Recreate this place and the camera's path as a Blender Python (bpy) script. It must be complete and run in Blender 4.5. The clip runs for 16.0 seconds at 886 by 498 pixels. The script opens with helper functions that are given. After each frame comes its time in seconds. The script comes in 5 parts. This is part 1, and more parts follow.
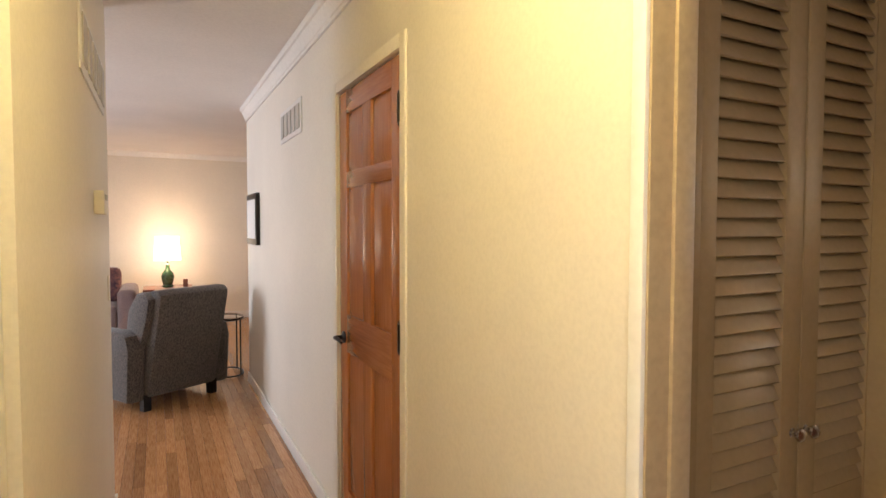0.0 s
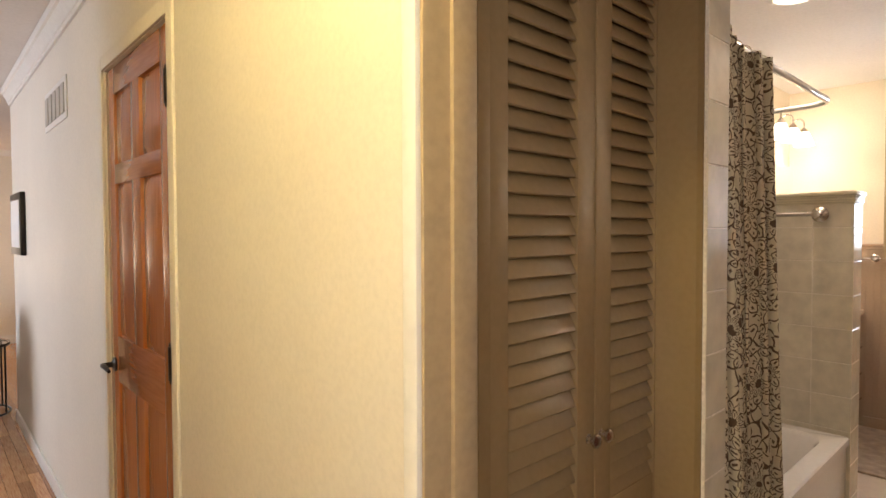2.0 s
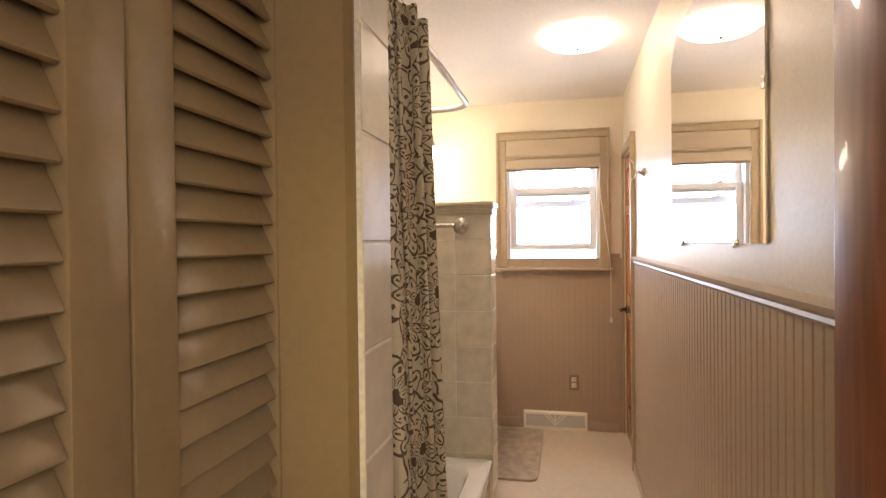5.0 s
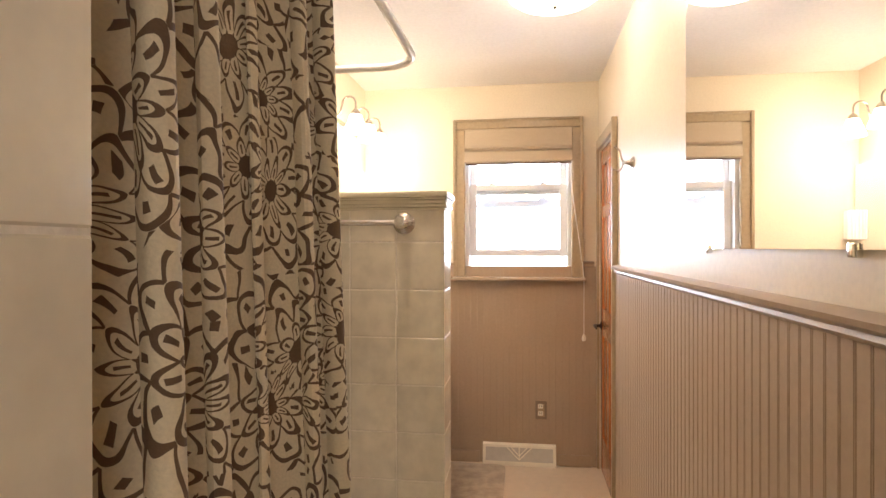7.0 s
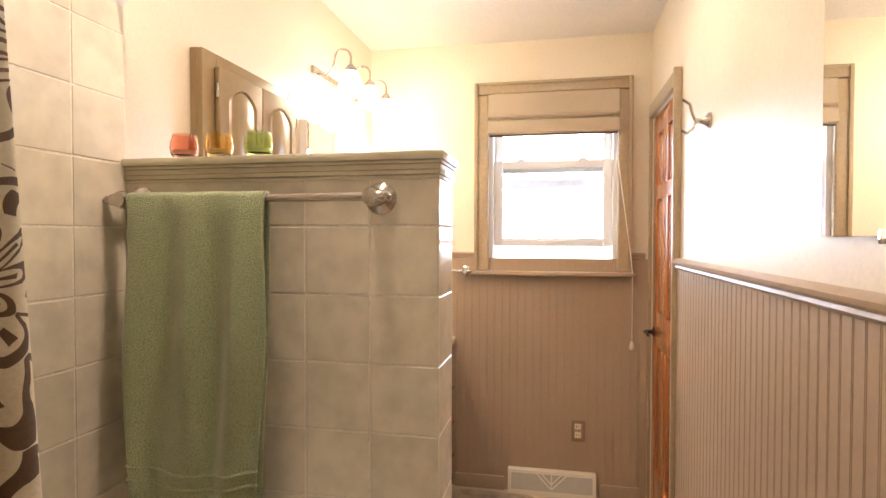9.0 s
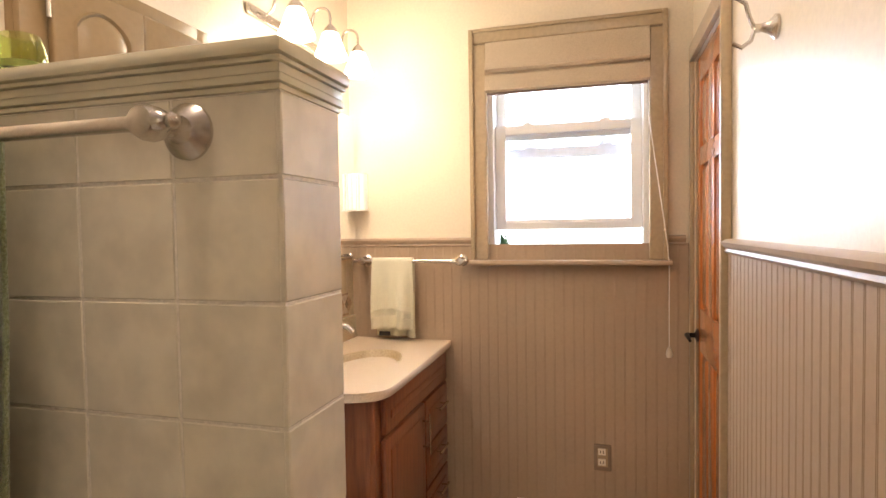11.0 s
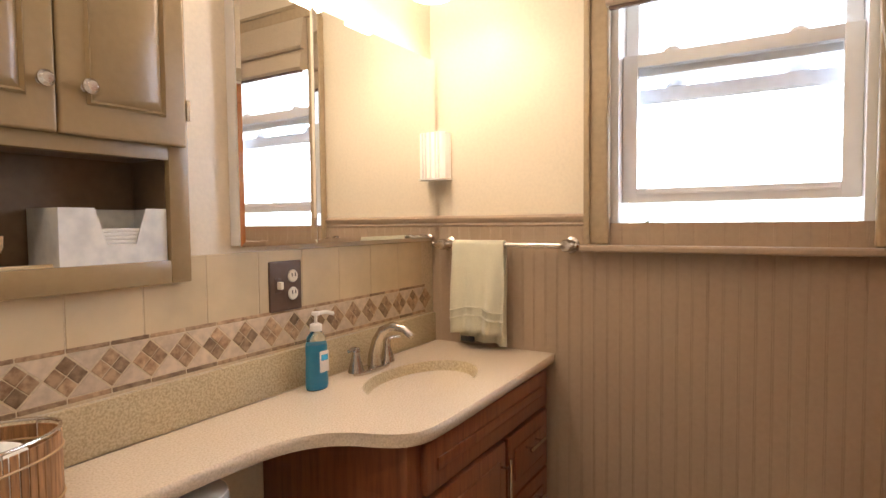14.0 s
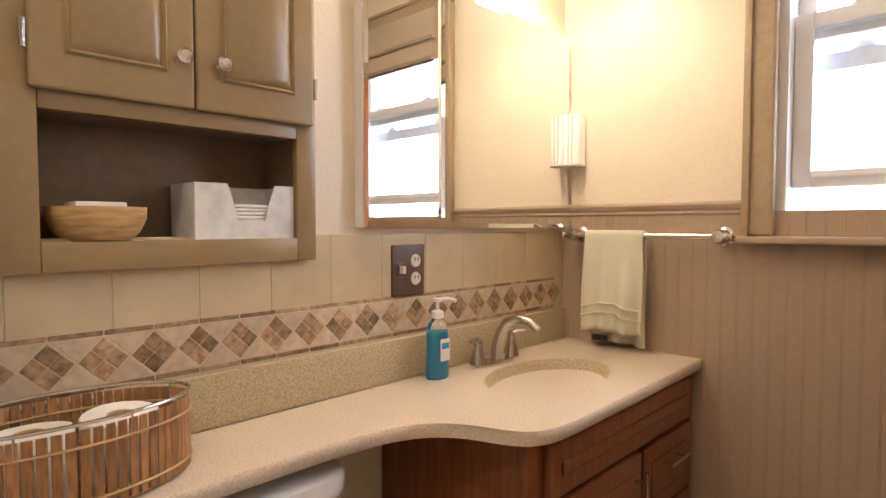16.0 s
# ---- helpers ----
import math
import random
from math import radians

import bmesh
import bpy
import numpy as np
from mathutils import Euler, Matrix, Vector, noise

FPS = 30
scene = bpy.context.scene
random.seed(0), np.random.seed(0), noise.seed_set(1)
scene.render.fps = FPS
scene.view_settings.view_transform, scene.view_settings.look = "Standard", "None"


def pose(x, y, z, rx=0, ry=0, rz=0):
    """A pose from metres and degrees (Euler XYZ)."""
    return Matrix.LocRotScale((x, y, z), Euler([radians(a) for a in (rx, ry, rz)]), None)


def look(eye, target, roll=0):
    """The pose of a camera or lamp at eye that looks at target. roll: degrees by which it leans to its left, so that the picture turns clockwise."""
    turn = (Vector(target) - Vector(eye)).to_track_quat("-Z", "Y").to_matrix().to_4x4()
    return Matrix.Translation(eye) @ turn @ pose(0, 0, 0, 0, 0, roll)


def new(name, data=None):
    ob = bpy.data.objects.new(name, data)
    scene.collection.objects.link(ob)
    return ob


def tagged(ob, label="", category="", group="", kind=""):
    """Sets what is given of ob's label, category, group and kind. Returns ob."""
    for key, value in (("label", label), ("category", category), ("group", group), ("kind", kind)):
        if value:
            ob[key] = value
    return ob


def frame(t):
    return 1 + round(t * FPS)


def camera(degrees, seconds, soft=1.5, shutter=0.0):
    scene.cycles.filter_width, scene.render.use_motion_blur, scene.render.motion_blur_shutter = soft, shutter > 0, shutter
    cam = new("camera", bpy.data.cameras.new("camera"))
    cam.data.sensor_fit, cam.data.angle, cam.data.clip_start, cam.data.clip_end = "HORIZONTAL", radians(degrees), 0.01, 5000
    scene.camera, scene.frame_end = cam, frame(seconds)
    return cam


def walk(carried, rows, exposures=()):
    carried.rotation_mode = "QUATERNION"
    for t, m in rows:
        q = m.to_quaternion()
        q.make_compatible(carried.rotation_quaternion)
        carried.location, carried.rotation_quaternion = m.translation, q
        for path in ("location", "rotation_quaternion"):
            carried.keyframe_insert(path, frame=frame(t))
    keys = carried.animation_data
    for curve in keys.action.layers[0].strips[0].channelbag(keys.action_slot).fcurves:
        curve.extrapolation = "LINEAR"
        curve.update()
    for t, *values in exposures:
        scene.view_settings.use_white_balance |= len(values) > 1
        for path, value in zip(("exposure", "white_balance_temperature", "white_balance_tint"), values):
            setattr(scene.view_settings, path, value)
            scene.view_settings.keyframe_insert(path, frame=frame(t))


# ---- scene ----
cam = camera(76.1, 16.0)
PATH = [
    (0, (0.761, 0.181, 1.433), (1.662, 1.964, 1.352), 0.1),
    (0.5, (0.8, 0.186, 1.436), (1.788, 1.923, 1.354), -0.1),
    (1, (0.841, 0.19, 1.432), (1.939, 1.86, 1.358), -0.1),
    (1.5, (0.911, 0.212, 1.426), (2.127, 1.798, 1.361), -0.2),
    (2, (0.98, 0.272, 1.418), (2.338, 1.739, 1.36), -0.2),
    (2.5, (1.026, 0.356, 1.419), (2.567, 1.629, 1.351), -0.4),
    (3, (1.073, 0.397, 1.42), (2.77, 1.454, 1.362), -1.0),
    (3.5, (1.191, 0.44, 1.419), (2.997, 1.297, 1.362), -1.0),
    (4, (1.368, 0.505, 1.424), (3.249, 1.182, 1.37), -0.9),
    (4.5, (1.503, 0.539, 1.425), (3.431, 1.071, 1.386), -0.8),
    (7, (2.255, 0.632, 1.418), (4.235, 0.913, 1.413), -0.1),
    (7.5, (2.432, 0.621, 1.426), (4.413, 0.897, 1.411), -0.1),
    (8, (2.556, 0.616, 1.424), (4.532, 0.926, 1.396), 0.2),
    (8.5, (2.705, 0.618, 1.412), (4.671, 0.983, 1.377), 0.2),
    (9, (2.854, 0.627, 1.412), (4.813, 1.029, 1.369), 0.1),
    (9.5, (2.974, 0.613, 1.404), (4.928, 1.039, 1.356), -0.1),
    (10, (3.126, 0.561, 1.398), (5.067, 1.039, 1.338), -0.3),
    (12.5, (3.886, 0.497, 1.321), (5.751, 1.215, 1.239), -1.4),
    (13, (3.989, 0.496, 1.317), (5.801, 1.339, 1.226), -1.1),
    (13.5, (4.072, 0.516, 1.314), (5.834, 1.458, 1.219), -0.8),
    (14, (4.145, 0.529, 1.303), (5.856, 1.559, 1.209), -0.6),
    (14.5, (4.184, 0.545, 1.287), (5.828, 1.681, 1.199), -0.5),
    (15, (4.207, 0.557, 1.275), (5.757, 1.819, 1.193), -0.3),
    (15.5, (4.223, 0.565, 1.264), (5.71, 1.9, 1.183), -0.1),
    (16, (4.226, 0.572, 1.255), (5.657, 1.967, 1.171), 0.0),
]
walk(cam, [(t, look(eye, target, roll)) for t, eye, target, roll in PATH], [(0.0, 0.05), (3.0, 0.05), (4.5, 0.2), (7.0, 0.42), (10.0, 0.44), (12.5, -0.14), (16.0, -0.15)])

# ---- light ----
world = bpy.data.worlds.new("world")
scene.world = world
world.use_nodes = True
_wn = world.node_tree
_sky = _wn.nodes.new("ShaderNodeTexSky")
_sky.sky_type, _sky.sun_disc = "NISHITA", False
_sky.sun_elevation, _sky.sun_rotation = radians(50), radians(200)
_wn.links.new(_sky.outputs[0], _wn.nodes["Background"].inputs[0])
_wn.nodes["Background"].inputs[1].default_value = 0.12


def lamp(name, kind, energy, colour, m, size=0.1, size_y=None, spread=None):
    d = bpy.data.lights.new(name, kind)
    d.energy, d.color = energy, colour
    if kind == "AREA":
        d.size = size
        if size_y:
            d.shape, d.size_y = "RECTANGLE", size_y
        if spread:
            d.spread = radians(spread)
    elif kind == "SUN":
        d.angle = radians(size)
    else:
        d.shadow_soft_size = size
        if kind == "SPOT":
            d.spot_size, d.spot_blend = radians(spread), 1.0
    ob = new(name, d)
    ob.matrix_world = m
    return ob


lamp("sun", "SUN", 3.0, (1, 0.96, 0.9), look((0, 0, 10), (0.5, 1, 0)), 10)
WARM = (1.0, 0.775, 0.61)
lamp("window_daylight", "AREA", 16, (0.64, 0.76, 1.0), look((6.30, 0.66, 1.68), (5.0, 0.66, 1.45)), 0.62, 0.7)
lamp("ceiling_light_bulb", "POINT", 6.0, WARM, pose(4.66, 0.50, 2.448), 0.025)
lamp("shower_light_bulb", "AREA", 8.0, WARM, pose(3.90, 1.08, 2.455), 0.16)
for _x in (5.24, 5.50, 5.76):
    lamp("vanity_bulb", "SPOT", 6.0, WARM, pose(_x, 1.534, 2.075), 0.03, spread=170)
lamp("hall_light_bulb", "POINT", 25, (1.0, 0.81, 0.33), pose(1.0, 0.80, 2.33), 0.07)
lamp("hall_window_daylight", "AREA", 14, (1.0, 0.90, 0.84), look((0.42, -0.25, 1.60), (1.8, 0.90, 1.45)), 0.9, 1.3)
lamp("table_lamp_bulb", "POINT", 20, (1.0, 0.70, 0.48), pose(0.885, 8.90, 1.13), 0.06)
lamp("living_window_daylight", "AREA", 95, (0.80, 0.86, 1.0), look((-2.3, 5.9, 1.5), (2.0, 4.7, 1.0)), 1.4, 1.5)


# ---- materials ----
def mat(name, colour, rough=0.5, metal=0.0, grain=0.08, scale=40.0, stain=0.06, bump=0.05, coat=0.0, stretch=(1, 1, 1), piece=0.0, colour2=None, sheen=0.0, spec=0.5):
    """Paint, stone, cloth or metal with fine grain and broad stains in object space; piece varies it from piece to piece."""
    m = bpy.data.materials.new(name)
    m.use_nodes = True
    t = m.node_tree
    n, l = t.nodes, t.links
    b = n["Principled BSDF"]
    b.inputs["Roughness"].default_value, b.inputs["Metallic"].default_value = rough, metal
    b.inputs["Coat Weight"].default_value, b.inputs["Sheen Weight"].default_value = coat, sheen
    b.inputs["Specular IOR Level"].default_value = spec
    geo = n.new("ShaderNodeNewGeometry")
    mp = n.new("ShaderNodeMapping")
    mp.inputs["Scale"].default_value = stretch
    l.new(geo.outputs["Position"], mp.inputs["Vector"])
    fine, broad = n.new("ShaderNodeTexNoise"), n.new("ShaderNodeTexNoise")
    fine.inputs["Scale"].default_value, broad.inputs["Scale"].default_value = scale, 2.3
    fine.inputs["Detail"].default_value = 6
    l.new(mp.outputs[0], fine.inputs["Vector"])
    l.new(mp.outputs[0], broad.inputs["Vector"])
    ramp = n.new("ShaderNodeMix")
    ramp.data_type = "RGBA"
    c2 = colour2 or tuple(max(0, c * (1 - grain * 3)) for c in colour)
    ramp.inputs["A"].default_value, ramp.inputs["B"].default_value = (*c2, 1), (*colour, 1)
    mr = n.new("ShaderNodeMapRange")
    mr.inputs["From Min"].default_value, mr.inputs["From Max"].default_value = 0.32, 0.62
    l.new(fine.outputs["Fac"], mr.inputs["Value"])
    l.new(mr.outputs[0], ramp.inputs["Factor"])
    hsv = n.new("ShaderNodeHueSaturation")
    l.new(ramp.outputs["Result"], hsv.inputs["Color"])
    mr2 = n.new("ShaderNodeMapRange")
    mr2.inputs["To Min"].default_value, mr2.inputs["To Max"].default_value = 1 - stain * 2, 1 + stain * 2
    l.new(broad.outputs["Fac"], mr2.inputs["Value"])
    out = mr2.outputs[0]
    if piece:
        info = n.new("ShaderNodeObjectInfo")
        mr3 = n.new("ShaderNodeMapRange")
        mr3.inputs["To Min"].default_value, mr3.inputs["To Max"].default_value = 1 - piece, 1 + piece
        l.new(info.outputs["Random"], mr3.inputs["Value"])
        mul = n.new("ShaderNodeMath")
        mul.operation = "MULTIPLY"
        l.new(out, mul.inputs[0])
        l.new(mr3.outputs[0], mul.inputs[1])
        out = mul.outputs[0]
    l.new(out, hsv.inputs["Value"])
    l.new(hsv.outputs[0], b.inputs["Base Color"])
    if bump:
        bp = n.new("ShaderNodeBump")
        bp.inputs["Strength"].default_value, bp.inputs["Distance"].default_value = bump, 0.004
        l.new(fine.outputs["Fac"], bp.inputs["Height"])
        l.new(bp.outputs[0], b.inputs["Normal"])
    return m


def glow(name, colour, strength):
    m = bpy.data.materials.new(name)
    m.use_nodes = True
    b = m.node_tree.nodes["Principled BSDF"]
    b.inputs["Base Color"].default_value = (*colour, 1)
    b.inputs["Emission Color"].default_value, b.inputs["Emission Strength"].default_value = (*colour, 1), strength
    return m


def glass(name, colour=(1, 1, 1), rough=0.0, ior=1.45):
    m = bpy.data.materials.new(name)
    m.use_nodes = True
    b = m.node_tree.nodes["Principled BSDF"]
    b.inputs["Base Color"].default_value = (*colour, 1)
    b.inputs["Transmission Weight"].default_value, b.inputs["Roughness"].default_value, b.inputs["IOR"].default_value = 1, rough, ior
    return m


HALL_PAINT = mat("hall_wall_paint", (0.80, 0.74, 0.64), 0.55, grain=0.02, scale=90, stain=0.03, bump=0.10)
BATH_PAINT = mat("bath_wall_paint", (0.80, 0.70, 0.55), 0.36, grain=0.02, scale=90, stain=0.03, bump=0.10)
CEIL_PAINT = mat("ceiling_paint", (0.82, 0.78, 0.74), 0.8, grain=0.02, scale=70, stain=0.03, bump=0.15)
TRIM_WHITE = mat("white_trim_paint", (0.82, 0.80, 0.76), 0.35, grain=0.02, stain=0.03)
TAUPE = mat("taupe_panel_paint", (0.41, 0.305, 0.212), 0.38, grain=0.02, scale=60, stain=0.05, bump=0.08)
OLIVE = mat("olive_brown_paint", (0.30, 0.21, 0.107), 0.27, grain=0.02, scale=60, stain=0.05, bump=0.08)
# dark brown for the wall cabinet's inner sides, back and middle shelf
INNER_BROWN = mat("dark_brown_cabinet_inside", (0.15, 0.095, 0.052), 0.5, grain=0.06, scale=40, stain=0.06, bump=0.05)
CASING_PAINT = mat("tan_casing_paint", (0.42, 0.32, 0.20), 0.32, grain=0.04, scale=60, stain=0.04, bump=0.06)
OAK = mat("honey_pine", (0.43, 0.16, 0.050), 0.26, grain=0.12, scale=14, stain=0.06, bump=0.012, coat=0.2, stretch=(9, 9, 0.30), colour2=(0.33, 0.11, 0.032))
OAK_FLAT = mat("honey_pine_rail", (0.41, 0.15, 0.047), 0.26, grain=0.12, scale=14, stain=0.06, bump=0.04, coat=0.3, stretch=(0.55, 0.55, 9), colour2=(0.33, 0.11, 0.032))
CHERRY = mat("cherry_cabinet_wood", (0.26, 0.085, 0.030), 0.30, grain=0.1, scale=12, stain=0.08, bump=0.03, coat=0.2, stretch=(7, 7, 0.5), colour2=(0.17, 0.050, 0.018))
MAHOG = mat("dark_varnished_wood", (0.22, 0.07, 0.04), 0.34, grain=0.1, scale=12, stain=0.08, bump=0.03, coat=0.4, stretch=(7, 7, 0.5), colour2=(0.15, 0.045, 0.025))
TILE = mat("sage_cream_tile", (0.76, 0.69, 0.55), 0.22, grain=0.05, scale=16, stain=0.10, bump=0.10, piece=0.05, coat=0.2)
TILE_CAP = mat("cream_cap_tile", (0.66, 0.60, 0.44), 0.22, grain=0.04, scale=9, stain=0.04, bump=0.06)
GROUT = mat("grout", (0.80, 0.73, 0.62), 0.85, grain=0.06, scale=120, bump=0.2)
GROUT_TAN = mat("tan_grout", (0.64, 0.52, 0.35), 0.85, grain=0.06, scale=120, bump=0.2)
BEIGE_TILE = mat("beige_wall_tile", (0.67, 0.54, 0.35), 0.25, grain=0.05, scale=8, stain=0.06, bump=0.05, piece=0.05)
STONE_DARK = mat("brown_marble_chip", (0.40, 0.27, 0.16), 0.35, grain=0.2, scale=70, stain=0.1, piece=0.42, colour2=(0.20, 0.115, 0.06))
STONE_PALE = mat("pale_travertine", (0.62, 0.49, 0.36), 0.45, grain=0.08, scale=45, stain=0.08, piece=0.08)
COUNTER = mat("speckled_counter", (0.72, 0.61, 0.48), 0.25, grain=0.1, scale=230, stain=0.03, bump=0.0, colour2=(0.56, 0.46, 0.34))
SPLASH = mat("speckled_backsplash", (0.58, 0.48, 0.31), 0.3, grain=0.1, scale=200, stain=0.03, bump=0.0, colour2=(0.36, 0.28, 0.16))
VINYL = mat("beige_vinyl_floor", (0.60, 0.49, 0.37), 0.38, grain=0.02, scale=22, stain=0.05, bump=0.03)
PLANK = mat("oak_strip_floor", (0.50, 0.26, 0.115), 0.24, grain=0.1, scale=16, stain=0.05, bump=0.03, coat=0.25, stretch=(12, 0.6, 1), piece=0.32, colour2=(0.36, 0.155, 0.06))
RUG = mat("plush_mat", (0.42, 0.33, 0.23), 0.95, grain=0.16, scale=15, stain=0.15, bump=0.9, sheen=0.5, colour2=(0.25, 0.19, 0.13))
PORCELAIN = mat("white_porcelain", (0.82, 0.80, 0.77), 0.12, grain=0.01, stain=0.02, bump=0, coat=0.4)
NICKEL = mat("brushed_nickel", (0.62, 0.57, 0.52), 0.27, 1.0, grain=0.03, scale=150, bump=0.02)
CHROME = mat("polished_chrome", (0.80, 0.80, 0.80), 0.10, 1.0, grain=0.01, bump=0)
BLACK_METAL = mat("dark_bronze", (0.025, 0.02, 0.018), 0.35, 0.8, bump=0)
GREEN_TOWEL = mat("green_terry", (0.45, 0.52, 0.29), 0.95, grain=0.12, scale=300, stain=0.10, bump=1.0, sheen=0.6)
PALE_TOWEL = mat("pale_sage_terry", (0.74, 0.71, 0.54), 0.95, grain=0.06, scale=420, stain=0.05, bump=0.6, sheen=0.5)
LINEN = mat("woven_shade_cloth", (0.60, 0.49, 0.36), 0.9, grain=0.12, scale=260, stain=0.04, bump=0.5, stretch=(1, 1, 3))
WHITE_VINYL = mat("white_window_vinyl", (0.80, 0.78, 0.76), 0.35, grain=0.01, stain=0.02, bump=0.02)
STORM = mat("storm_frame", (0.72, 0.76, 0.84), 0.4, grain=0.02, bump=0)
PLASTIC = mat("ivory_plastic", (0.78, 0.72, 0.60), 0.35, grain=0.01, bump=0)
BRONZE_TAN = mat("tan_metal_plate", (0.27, 0.20, 0.145), 0.35, 0.3, grain=0.04, bump=0.02)
BROWN_PLATE = mat("brown_metal_plate", (0.15, 0.095, 0.070), 0.35, 0.4, grain=0.05, bump=0.02)
SLOT = mat("dark_slot", (0.02, 0.018, 0.015), 0.6, bump=0)
WICKER = mat("split_bamboo", (0.42, 0.205, 0.078), 0.5, grain=0.15, scale=40, stain=0.1, bump=0.1, piece=0.25, stretch=(4, 4, 0.6))
BOWL_WOOD = mat("pale_bamboo_bowl", (0.60, 0.38, 0.17), 0.35, grain=0.12, scale=20, stretch=(1, 1, 8), bump=0.03)
PAPER = mat("white_paper", (0.84, 0.81, 0.76), 0.85, grain=0.02, scale=60)
CARD = mat("patterned_card", (0.70, 0.69, 0.66), 0.6, grain=0.10, scale=32, stain=0.04, bump=0, colour2=(0.56, 0.56, 0.55))
SOAP = glass("blue_soap", (0.09, 0.50, 0.78), 0.05, 1.33)
SOAP.node_tree.nodes["Principled BSDF"].inputs["Transmission Weight"].default_value = 0.35
CLEAR = glass("clear_plastic", (0.95, 0.98, 1.0), 0.02, 1.3)
PANE = glass("window_glass", (1, 1, 1), 0.0, 1.05)
RED_GLASS, AMBER_GLASS, GREEN_GLASS = glass("pink_glass", (0.98, 0.60, 0.50), 0.05), glass("amber_glass", (0.98, 0.78, 0.38), 0.05), glass("green_glass", (0.74, 0.84, 0.42), 0.05)
SHADE_GLOW = glow("lit_frosted_glass", (1.0, 0.88, 0.70), 13.0)
DOME_GLOW = glow("lit_ceiling_glass", (1.0, 0.88, 0.72), 4.0)
LAMP_GLOW = glow("lit_lampshade", (1.0, 0.86, 0.68), 2.6)
NIGHT = glow("paper_shade", (0.95, 0.88, 0.78), 0.25)
MIRROR = mat("mirror_silver", (0.93, 0.93, 0.93), 0.0, 1.0, grain=0.0, stain=0, bump=0)
CHAIR_CLOTH = mat("dark_woven_upholstery", (0.10, 0.082, 0.072), 0.9, grain=0.3, scale=75, stain=0.05, bump=0.4, sheen=0.3, colour2=(0.020, 0.017, 0.018), stretch=(1.6, 1.6, 0.8))
SOFA_CLOTH = mat("mauve_upholstery", (0.24, 0.17, 0.16), 0.9, grain=0.08, scale=120, bump=0.4, sheen=0.3)
CUSHION = mat("patterned_cushion", (0.22, 0.10, 0.09), 0.9, grain=0.3, scale=24, bump=0.3, colour2=(0.06, 0.03, 0.05))
GREEN_CERAMIC = mat("green_ceramic", (0.05, 0.11, 0.05), 0.15, grain=0.2, scale=25, coat=0.5)
GREY_VENT = mat("grey_vent_paint", (0.50, 0.47, 0.42), 0.4, grain=0.02)
LEAF = mat("leaves", (0.10, 0.20, 0.08), 0.6, grain=0.2, scale=8, bump=0)
BARK = mat("bark", (0.10, 0.07, 0.05), 0.9, grain=0.2, scale=20)
LAWN = mat("lawn", (0.08, 0.14, 0.04), 0.9, grain=0.2, scale=15, bump=0.3)
SIDING = mat("white_siding", (0.80, 0.80, 0.80), 0.6, grain=0.02, stain=0.03)
ROOFING = mat("grey_roof", (0.20, 0.21, 0.24), 0.8, grain=0.1, scale=30)


